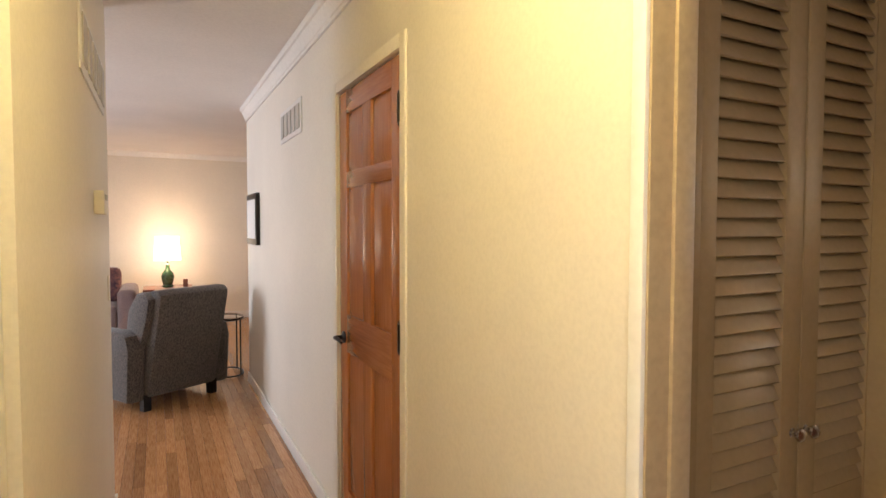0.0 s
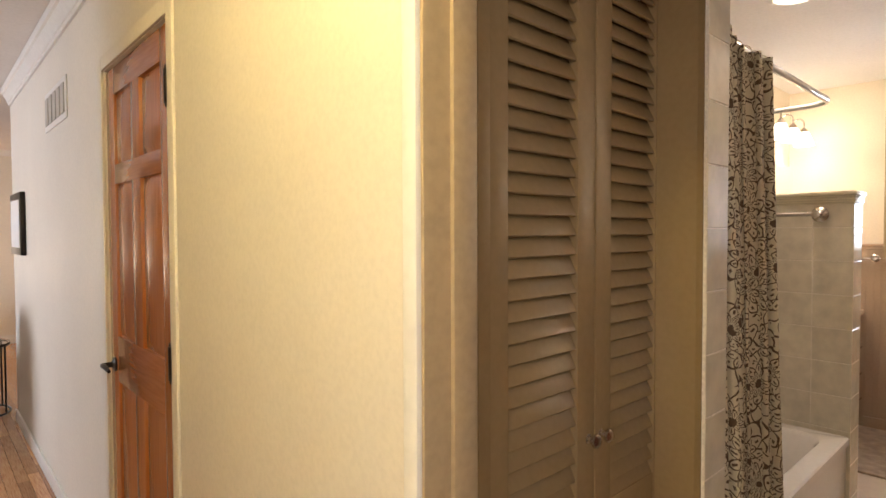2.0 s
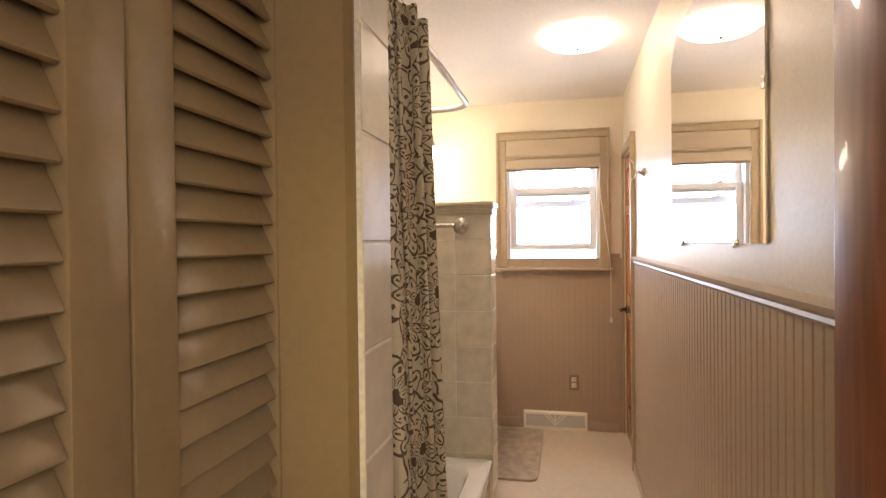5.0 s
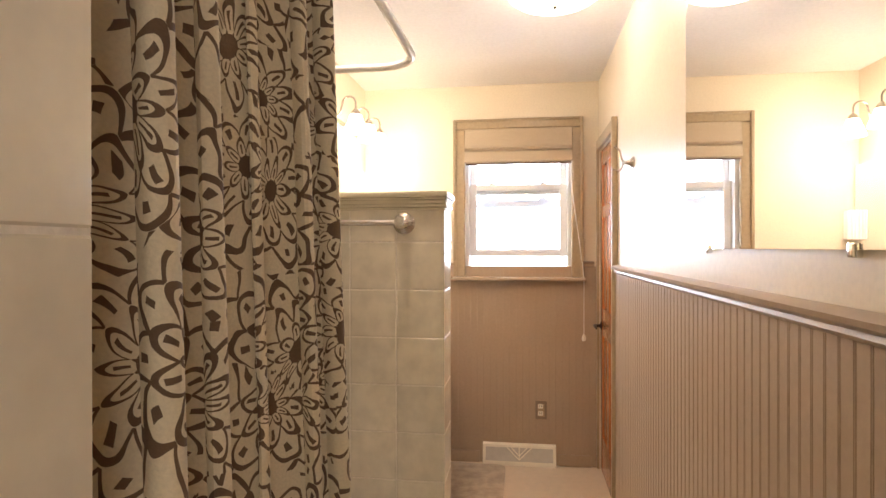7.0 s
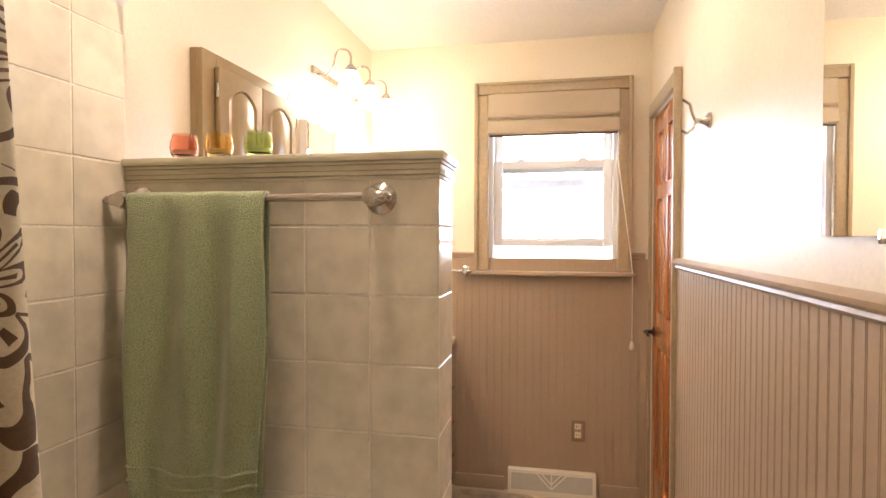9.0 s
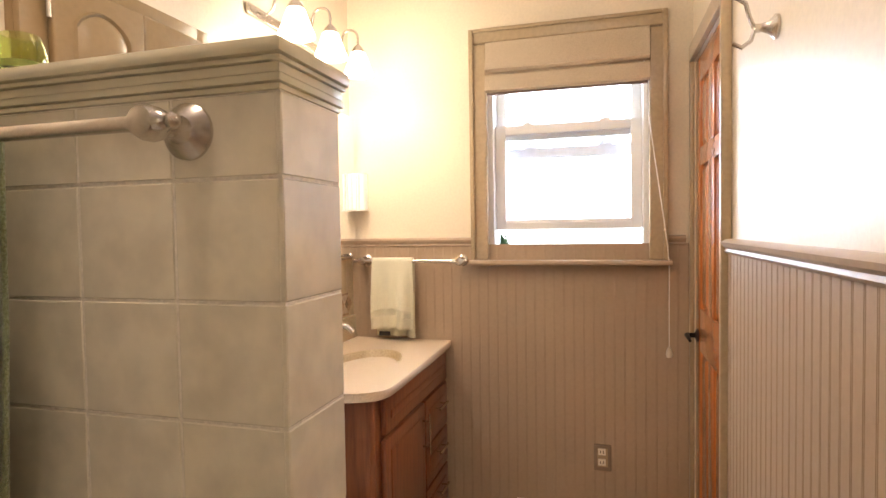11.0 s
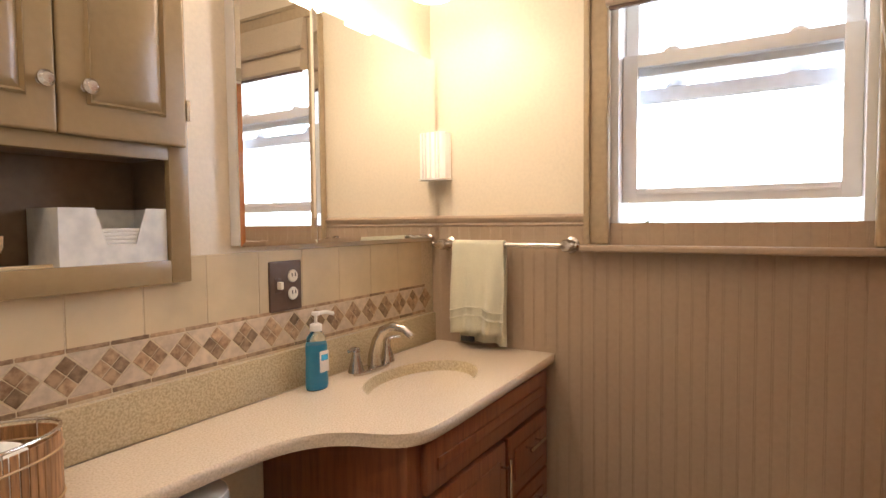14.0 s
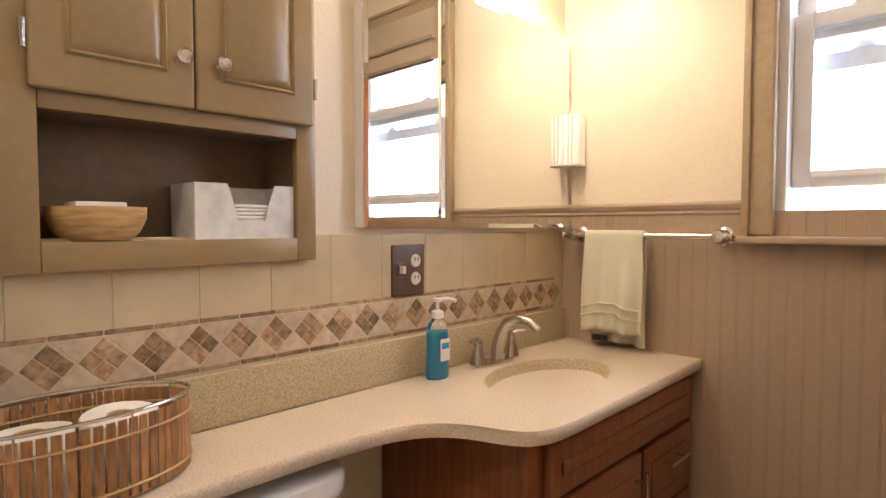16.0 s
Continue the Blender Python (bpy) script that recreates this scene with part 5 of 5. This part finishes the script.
# night light in the corner
ng = thing("night_light", (5.99, 1.655, 1.46), "small white pleated plug-in night light shade", "night light")
nm = [(5.999, 1.692), (5.955, 1.692), (5.945, 1.680), (5.945, 1.622), (5.957, 1.606), (5.999, 1.606)]
part("shade", prism([(a, b) for a, b in nm], "z", 1.468, 1.640, 0.002), NIGHT, ng)
for y in (1.627, 1.640, 1.662, 1.675):
    part("pleat", box(5.941, y - 0.003, 1.468, 5.9445, y + 0.003, 1.638), PAPER, ng)
part("rim", prism([(5.999, 1.6935), (5.950, 1.6935), (5.938, 1.682), (5.938, 1.619), (5.953, 1.601), (5.999, 1.601)], "z", 1.462, 1.4675), PAPER, ng)

# robe hook
rh = thing("robe_hook", (4.83, YR, 1.79), "brushed nickel double robe hook on the wall", "robe hook")
part("rose", lathe([(0, 0), (0.026, 0), (0.026, 0.006), (0.014, 0.016), (0.009, 0.03), (0.010, 0.045), (0, 0.05)], pose(4.83, YR + 0.0005, 1.79, -90), 22), NICKEL, rh)
part("prong", tube([(4.83, YR + 0.045, 1.79), (4.83, YR + 0.055, 1.815), (4.83, YR + 0.062, 1.845), (4.83, YR + 0.085, 1.862)], 0.005, 8), NICKEL, rh)
part("prong", tube([(4.83, YR + 0.045, 1.79), (4.83, YR + 0.052, 1.765), (4.83, YR + 0.070, 1.752), (4.83, YR + 0.088, 1.762)], 0.005, 8), NICKEL, rh)

# outlet, floor register, switch plate, bath mat
ou = thing("wall_outlet", (XF, 0.522, 0.36), "tan double wall outlet with ivory sockets", "outlet")
part("plate", box(XF - 0.018, 0.482, 0.298, XF - 0.0115, 0.556, 0.414, 0.003), BRONZE_TAN, ou)
part("rim", box(XF - 0.0195, 0.497, 0.316, XF - 0.0181, 0.541, 0.398, 0.001), CASING_PAINT, ou)
for z in (0.338, 0.384):
    s_ = part("socket", box(XF - 0.0235, 0.506, z - 0.015, XF - 0.0201, 0.538, z + 0.015, 0.003), PLASTIC, ou, "ivory socket")
    for y in (0.516, 0.528):
        part("slot", box(XF - 0.0242, y - 0.0015, z - 0.006, XF - 0.0236, y + 0.0015, z + 0.006), SLOT, s_)
vt = thing("floor_register", (XF - 0.03, 0.66, 0), "cream metal baseboard register with a grille", "heating register")
part("body", prism([(XF - 0.0125, 0.001), (XF - 0.062, 0.001), (XF - 0.062, 0.018), (XF - 0.040, 0.128), (XF - 0.0125, 0.135)], "y", 0.425, 0.897), PLASTIC, vt)
tilt = math.degrees(math.atan2(0.022, 0.110))


def on_face(y, h, off):
    """A point on the register's sloping face, off metres proud of it."""
    return (XF - 0.062 + 0.022 * h - off, y, 0.018 + 0.110 * h)


gr_ = prism([(XF - 0.0622, 0.030), (XF - 0.0600, 0.030), (XF - 0.0435, 0.114), (XF - 0.0457, 0.114)], "y", 0.444, 0.878)
part("grille", gr_, GREY_VENT, vt, "pale grey-green slotted grille")
lou = finish("slot_bar", box(-0.0010, -0.217, -0.0016, 0.0010, 0.217, 0.0016), PLASTIC, 0)
pieces("slot_bar", lou, [pose(XF - 0.0618 + 0.022 * k, 0.661, 0.018 + 0.110 * k, 0, tilt, 0) for k in [0.16 + 0.068 * i for i in range(11)]], vt)
for a, b in (((0.745, 0.92), (0.661, 0.20)), ((0.577, 0.92), (0.661, 0.20)), ((0.745, 0.92), (0.577, 0.92)), ((0.712, 0.88), (0.661, 0.42)), ((0.610, 0.88), (0.661, 0.42)), ((0.661, 0.90), (0.661, 0.22))):
    part("lever_guide", tube([on_face(*a, 0.003), on_face(*b, 0.003)], 0.0035, 6), PLASTIC, vt)
swp = thing("switch_plate", (5.24, 1.69, 1.065), "brown metal plate with a switch and two ivory sockets", "switch plate")
part("plate", box(5.182, 1.6885, 1.067, 5.297, 1.6945, 1.203, 0.005, 3), BROWN_PLATE, swp)
part("toggle", box(5.207, 1.672, 1.128, 5.217, 1.6885, 1.148, 0.002), PLASTIC, swp, "ivory toggle")
part("toggle_base", box(5.200, 1.6868, 1.118, 5.224, 1.6888, 1.156, 0.002), BROWN_PLATE, swp)
for z in (1.112, 1.160):
    so_ = part("socket", lathe([(0, 0.004), (0.016, 0.0035), (0.018, 0), (0, 0)], pose(5.265, 1.6886, z, 90), 20), PLASTIC, swp, "ivory socket")
    for x in (5.259, 5.271):
        part("slot", box(x - 0.0013, 1.6838, z - 0.001, x + 0.0013, 1.6846, z + 0.009), SLOT, so_)
pts_ = [(x, y) for x, y, _ in rrect(4.99, 0.745, 5.93, 1.20, 0.06, 0)]
mt = prism(pts_, "z", 0.0005, 0.016, 0.006)
solid("bath_mat", mt, RUG, "plush mottled tan bath mat on the floor", "bath mat")

# basket with rolls
bk_ = thing("bamboo_basket", (4.43, 1.56, ZC), "oval split-bamboo basket holding toilet rolls", "basket")
ca, cb, bxx, byy = 0.185, 0.098, 4.425, 1.566
slat_ = finish("slat", box(-0.0065, -0.0012, 0.0, 0.0065, 0.0012, 0.118, 0.0008, 1), WICKER, 0)
pl = []
for i in range(70):
    a = 2 * math.pi * i / 70
    x, y = bxx + ca * math.cos(a), byy + cb * math.sin(a)
    pl.append(pose(x, y, ZC + 0.006, 0, 0, math.degrees(math.atan2(cb * math.cos(a), -ca * math.sin(a)))))
pieces("slat", slat_, pl, bk_)


def oval(k, z, r, n=48):
    return [(bxx + (ca + k) * math.cos(2 * math.pi * i / n), byy + (cb + k) * math.sin(2 * math.pi * i / n), z) for i in range(n + 1)]


part("floor", prism([p[:2] for p in oval(-0.003, 0, 0)[:-1]], "z", ZC + 0.001, ZC + 0.006), WICKER, bk_)
part("rim", tube(oval(0, ZC + 0.132, 0), 0.003, 8), NICKEL, bk_, "thin wire rim")
for z in (0.022, 0.100):
    part("cord", tube(oval(0.003, ZC + z, 0), 0.002, 6), BOWL_WOOD, bk_, "woven binding cord")
    part("cord", tube(oval(-0.003, ZC + z, 0), 0.002, 6), BOWL_WOOD, bk_, "woven binding cord")
for i in range(8):
    a = 2 * math.pi * (i + 0.5) / 8
    x, y = bxx + ca * math.cos(a), byy + cb * math.sin(a)
    part("wire", tube([(x, y, ZC + 0.1), (x, y, ZC + 0.132)], 0.0018, 6), NICKEL, bk_)
for x, y, tl in ((4.505, 1.57, 4), (4.385, 1.56, -5)):
    part_roll = thing("toilet_roll", (x, y, ZC + 0.007), "white toilet paper roll in the basket", "toilet roll", "toilet rolls in the basket")
    part("paper", lathe([(0.020, 0.0), (0.056, 0.0), (0.057, 0.004), (0.057, 0.096), (0.055, 0.100), (0.020, 0.100), (0.020, 0.0)], pose(x, y, ZC + 0.0075, tl, 0, 0), 30), PAPER, part_roll)
    part("core", lathe([(0.0195, 0.001), (0.0195, 0.099), (0.018, 0.099), (0.018, 0.001)], pose(x, y, ZC + 0.0075, tl, 0, 0), 24), BOWL_WOOD, part_roll, "brown card core")

# ---- hall fittings ----
th = thing("thermostat", (0.551, 2.74, 1.47), "small ivory thermostat on the hall wall", "thermostat")
part("body", box(0.5505, 2.68, 1.476, 0.585, 2.86, 1.566, 0.005), PLASTIC, th)
part("dial", box(0.585, 2.71, 1.53, 0.590, 2.79, 1.552, 0.001), GREY_VENT, th)
solid("light_switch", box(0.5505, 3.24, 1.08, 0.556, 3.31, 1.20, 0.002), PLASTIC, "ivory light switch plate", "light switch")


def grille(name, x, y0, y1, z0, z1, s, n, label):
    g = thing(name, (x, (y0 + y1) / 2, z0), label, "air vent")
    part("frame", box(x, y0, z0, x + s * 0.006, y1, z1, 0.002), TRIM_WHITE, g)
    w = (y1 - y0 - 0.05) / n
    me = finish("slat", box(-0.004, -w * 0.36, z0 + 0.03, 0.004, w * 0.36, z1 - 0.03), GREY_VENT, 0)
    pieces("slat", me, [pose(x + s * 0.007, y0 + 0.025 + w * (i + 0.5), 0, 0, 0, 0) for i in range(n)], g)


grille("air_vent", XH - 0.0005, 3.42, 4.02, 1.965, 2.165, -1, 5, "white wall return-air grille with grey vertical bars")
grille("air_vent", 0.5505, 2.30, 3.20, 1.93, 2.15, 1, 5, "cream wall return-air grille")
pf = thing("picture_frame", (XH, 5.2, 1.27), "dark framed picture on the hall wall", "picture")
part("frame", box(XH - 0.030, 4.92, 1.275, XH - 0.001, 5.46, 1.70, 0.004), BLACK_METAL, pf)
part("print", box(XH - 0.033, 4.97, 1.325, XH - 0.0305, 5.41, 1.65), PAPER, pf, "pale print")

# ---- living room ----
rec = thing("recliner", (0, 0, 0), "dark patterned upholstered recliner seen from behind", "armchair")
part("backrest", prism([(0.03, 0.11), (0.24, 0.13), (0.20, 0.50), (0.11, 0.80), (0.04, 0.90), (-0.04, 0.945), (-0.12, 0.945), (-0.16, 0.91), (-0.155, 0.86), (-0.08, 0.55)], "x", -0.30, 0.30, 0.035), CHAIR_CLOTH, rec)
part("head_cushion", prism([(0.06, 0.46), (0.26, 0.50), (0.20, 0.78), (0.08, 0.92), (-0.02, 0.925), (-0.09, 0.88), (-0.06, 0.74)], "x", -0.355, 0.335, 0.045), CHAIR_CLOTH, rec)
part("seat", box(-0.29, 0.15, 0.12, 0.29, 0.80, 0.46, 0.05, 3), CHAIR_CLOTH, rec)
for s in (-1, 1):
    arm_o = [(0.06, 0.09), (0.80, 0.09), (0.84, 0.48), (0.82, 0.57), (0.74, 0.615), (0.16, 0.63), (0.07, 0.60), (0.03, 0.50)]
    part("arm", prism(arm_o, "x", s * 0.375 - 0.075, s * 0.375 + 0.075, 0.04), CHAIR_CLOTH, rec)
    for y in (0.05, 0.74):
        part("leg", prism([(s * 0.29 - 0.03, y), (s * 0.29 + 0.03, y), (s * 0.29 + 0.03, y + 0.06), (s * 0.29 - 0.03, y + 0.06)], "z", 0, 0.125, 0.004), BLACK_METAL, rec, "dark wooden block foot")
rec.matrix_basis = pose(0.95, 5.16, 0, 0, 0, 31)
st_ = thing("side_table", (1.36, 5.95, 0), "round glass side table on a thin bronze frame", "side table")
for z in (0.02, 0.55):
    part("ring", tube([(1.36 + 0.13 * math.cos(2 * math.pi * i / 28), 5.95 + 0.2 * math.sin(2 * math.pi * i / 28), z) for i in range(29)], 0.008, 8), BLACK_METAL, st_)
for i in range(4):
    a = math.pi * (i + 0.5) / 2
    part("leg", tube([(1.36 + 0.13 * math.cos(a), 5.95 + 0.2 * math.sin(a), 0.02), (1.36 + 0.13 * math.cos(a), 5.95 + 0.2 * math.sin(a), 0.55)], 0.007, 8), BLACK_METAL, st_)
part("top", lathe([(0, 0.558), (0.14, 0.558), (0.14, 0.566), (0, 0.566)], pose(1.36, 5.95, 0) @ Matrix.Diagonal((1, 1.5, 1, 1)), 28), PANE, st_, "clear glass top")
et = thing("end_table", (0.94, 8.90, 0), "dark wooden end table under the lamp", "end table")
part("tabletop", box(0.58, 8.60, 0.54, 1.20, 9.20, 0.58, 0.008), MAHOG, et)
for x in (0.60, 1.13):
    for y in (8.63, 9.13):
        part("leg", box(x, y, 0, x + 0.05, y + 0.05, 0.54, 0.004), MAHOG, et)
tl_ = thing("table_lamp", (0.885, 8.90, 0.58), "green ceramic table lamp with a lit white drum shade", "table lamp")
part("base", lathe([(0, 0), (0.07, 0), (0.075, 0.02), (0.06, 0.04), (0.075, 0.09), (0.085, 0.15), (0.07, 0.20), (0.035, 0.24), (0.025, 0.28), (0.030, 0.31), (0.012, 0.33), (0.012, 0.46), (0, 0.46)], pose(0.885, 8.90, 0.5805), 28), GREEN_CERAMIC, tl_)
shd = part("shade", lathe([(0.172, 0.375), (0.150, 0.70), (0.148, 0.70), (0.170, 0.375)], pose(0.885, 8.90, 0.58), 32), LAMP_GLOW, tl_, "lit white drum shade")
shd.visible_shadow = False
so2 = thing("sofa", (-0.05, 8.4, 0), "mauve upholstered sofa with a patterned cushion", "sofa")
part("seat", box(-1.3, 7.95, 0.12, 0.32, 8.85, 0.46, 0.05, 3), SOFA_CLOTH, so2)
part("backrest", box(-1.3, 8.72, 0.40, 0.32, 9.0, 0.88, 0.08, 4), SOFA_CLOTH, so2)
part("arm", box(0.32, 7.92, 0.06, 0.53, 8.95, 0.66, 0.08, 4), SOFA_CLOTH, so2)
for x in (-1.2, 0.42):
    part("leg", box(x, 8.0, 0, x + 0.06, 8.06, 0.12), MAHOG, so2)
cu = box(-0.24, -0.09, -0.22, 0.24, 0.09, 0.22, 0.085, 4)
cus = solid("cushion", cu, CUSHION, "dark red patterned scatter cushion on the sofa", "cushion")
cus.matrix_basis = pose(0.10, 8.62, 0.665, -18, 0, 0)
solid("wall_outlet_living", box(1.84, 9.440, 0.38, 1.92, 9.449, 0.50, 0.002), PLASTIC, "ivory wall outlet in the living room", "outlet")
ob_ = thing("photo_frame", (1.10, 8.7, 0.58), "small dark photo stand on the end table", "photo frame")
part("frame", box(1.07, 8.69, 0.5805, 1.13, 8.71, 0.70, 0.003), MAHOG, ob_)

# ---- tiles, planks (many pieces) ----
tile_face = finish("tile", box(-T / 2 + 0.0018, -T / 2 + 0.0018, -0.0045, T / 2 - 0.0018, T / 2 - 0.0018, 0.0045, 0.0016, 1), TILE, 0)
tile_end = finish("tile", box(-0.0775, -T / 2 + 0.0018, -0.0045, 0.0765, T / 2 - 0.0018, 0.0045, 0.0016, 1), TILE, 0)
JZ, JY = 1.436, 0.888
pl = []
for c in range(6):
    for r in range(-1, 10):
        z = JZ - T * (r + 0.5)
        y = JY + T * (c + 0.5)
        if z < 0.0:
            continue
        if y - T / 2 > 1.60:
            continue
        m = Matrix.Translation((XP + 0.0045, y, z)) @ Euler((0, radians(90), 0)).to_matrix().to_4x4()
        if r == -1:
            m = Matrix.Translation((XP + 0.0045, y, JZ + 0.053)) @ Euler((0, radians(90), 0)).to_matrix().to_4x4() @ Matrix.Diagonal((0.66, 1, 1, 1))
        pl.append(m)
pieces("tile", tile_face, pl, pony)
pl = []
for r in range(-1, 10):
    m = Matrix.Translation((4.1435, 0.8885, JZ - T * (r + 0.5))) @ Euler((radians(90), 0, 0)).to_matrix().to_4x4()
    if r == -1:
        m = Matrix.Translation((4.1435, 0.8885, JZ + 0.053)) @ Euler((radians(90), 0, 0)).to_matrix().to_4x4() @ Matrix.Diagonal((1, 0.66, 1, 1))
    pl.append(m)
pieces("tile", tile_end, pl, pony)
# alcove back wall and the strip beside the closet
alc = thing("wall_tile", (3.28, 1.68, 0.5), "sage cream square tiles round the bathtub", "wall tile", kind="structure")
part("grout_bed", box(2.52, 1.6705, 0.48, XP - 0.003, 1.6815, 2.30), GROUT, alc)
pl = []
for c in range(10):
    for r in range(12):
        pl.append(Matrix.Translation((XP - 0.004 - T * (c + 0.5), 1.6735, 0.5 + T * (r + 0.5) - 0.0)) @ Euler((radians(90), 0, 0)).to_matrix().to_4x4())
pieces("tile", tile_face, pl, alc)
strip = thing("wall_tile_strip", (2.44, 0.85, 0), "column of cream tiles beside the linen closet", "wall tile", kind="structure")
part("grout_bed", box(2.381, 0.8450, 0, 2.509, 0.8528, CEIL - 0.002), GROUT, strip)
ts = finish("tile", box(-0.064, -T / 2 + 0.0018, -0.004, 0.064, T / 2 - 0.0018, 0.004, 0.0016, 1), TILE, 0)
pieces("tile", ts, [Matrix.Translation((2.4455, 0.8475, 1.426 + T * (r + 0.5))) @ Euler((radians(90), 0, 0)).to_matrix().to_4x4() for r in range(-9, 6)], strip)
te = finish("tile", box(-0.10, -T / 2 + 0.0018, -0.004, 0.10, T / 2 - 0.0018, 0.004, 0.0016, 1), TILE, 0)
pieces("tile", te, [Matrix.Translation((2.511, 0.954 + 0.2035 * c, 1.426 + T * (r + 0.5))) @ Euler((radians(90), 0, radians(90))).to_matrix().to_4x4() for r in range(-6, 5) for c in range(4)], strip)
# tiles over the backsplash
vtile = thing("wall_tile_vanity", (5.1, 1.70, 0.957), "beige wall tiles with a diamond mosaic border", "wall tile", kind="structure")
part("grout_bed", box(4.221, 1.6938, 0.957, 6.0, 1.6995, 1.233), GROUT_TAN, vtile)
bt = finish("tile", box(-0.0763, -0.0826, -0.0025, 0.0763, 0.0826, 0.0025, 0.0015, 1), BEIGE_TILE, 40)
pieces("tile", bt, [Matrix.Translation((4.30 + 0.1545 * i, 1.6950, 1.1495)) @ Euler((radians(90), 0, 0)).to_matrix().to_4x4() for i in range(11)], vtile)
P, PX, PZ = 0.0838, 4.267, 1.0175
lin = finish("liner", box(-P / 2 + 0.0012, -0.0048, -0.0022, P / 2 - 0.0012, 0.0048, 0.0022, 0.001, 1), STONE_DARK, 0)
pieces("liner", lin, [Matrix.Translation((PX + P * (i + 0.5), 1.6945, PZ + z)) @ Euler((radians(90), 0, 0)).to_matrix().to_4x4() for i in range(20) for z in (0.0485, -0.0485)], vtile)
q = 0.0287
chip = finish("stone_chip", box(-q / 2 + 0.0010, -q / 2 + 0.0010, -0.0022, q / 2 - 0.0010, q / 2 - 0.0010, 0.0022, 0.001, 1), STONE_DARK, 0)
pl = []
for i in range(21):
    for a, b in ((-0.5, -0.5), (0.5, -0.5), (-0.5, 0.5), (0.5, 0.5)):
        off = Matrix.Rotation(radians(45), 4, "Z") @ Vector((a * q, b * q, 0))
        pl.append(Matrix.Translation((PX + P * i + off.x, 1.6940, PZ + off.y)) @ Euler((radians(90), 0, 0)).to_matrix().to_4x4() @ Matrix.Rotation(radians(45), 4, "Z"))
pieces("stone_chip", chip, pl, vtile)
trime = finish("corner_tile", prism([(-0.0390, 0.0418), (0.0390, 0.0418), (0.0, 0.0025)], "y", -0.0018, 0.0018, 0.0006), STONE_PALE, 0)
pieces("corner_tile", trime, [pose(PX + P * (i + 0.5), 1.6948, PZ) for i in range(20)], vtile)
pieces("corner_tile", trime, [pose(PX + P * (i + 0.5), 1.6948, PZ, 180) for i in range(20)], vtile)
# oak strip floor
fl = thing("floor_hall", (1.0, 3.0, 0), "glossy honey oak strip floor", "floor", kind="structure")
part("subfloor", box(-4.0, -2.0, -0.06, 1.4995, 9.6, -0.012), MAHOG, fl)
part("subfloor", box(1.4997, 5.72, -0.06, 4.5, 9.6, -0.012), SLOT, fl)
W = 0.057
lengths = (0.7, 1.0, 1.4)
pm = [finish("plank", box(0.0006, 0.0006, -0.012, W - 0.0006, L - 0.001, 0.0, 0.0006, 1), PLANK, 0) for L in lengths]
rnd = random.Random(11)
inv = at_world(fl).inverted()
for i in range(19):
    x = 0.505 + W * i
    if x + W > 1.54:
        break
    y = 1.9 + rnd.random() * 0.5
    while y < 7.6:
        k = rnd.randrange(3)
        ob = new("plank", pm[k])
        ob.parent, ob.matrix_parent_inverse = fl, inv
        ob.matrix_basis = pose(x, y, 0)
        y += lengths[k]
vv, ff = [], []
for i in range(-78, 70):
    x = 0.505 + W * i
    inside = 0 <= i < 18
    y, y_end = 7.6 if inside else (3.42 if x < 0.5 else 5.72), 9.6
    k = len(vv)
    while y < y_end:
        L = 0.6 + rnd.random()
        k = len(vv)
        z = -0.0015
        vv += [(x + 0.0005, y, z), (x + W - 0.0005, y, z), (x + W - 0.0005, y + L - 0.001, z), (x + 0.0005, y + L - 0.001, z)]
        ff.append((k, k + 1, k + 2, k + 3))
        y += L
for i in range(19):
    x = 0.505 + W * i
    if x + W > 1.54:
        break
    k = len(vv)
    vv += [(x, -1.9, -0.0015), (x + W - 0.0006, -1.9, -0.0015), (x + W - 0.0006, 2.5, -0.0015), (x, 2.5, -0.0015)]
    ff.append((k, k + 1, k + 2, k + 3))
me = bpy.data.meshes.new("far_planks")
me.from_pydata(vv, [], ff)
me.materials.append(PLANK)
fp = new("far_planks", me)
fp.parent, fp.matrix_parent_inverse = fl, inv
tagged(fp, kind="stuff")
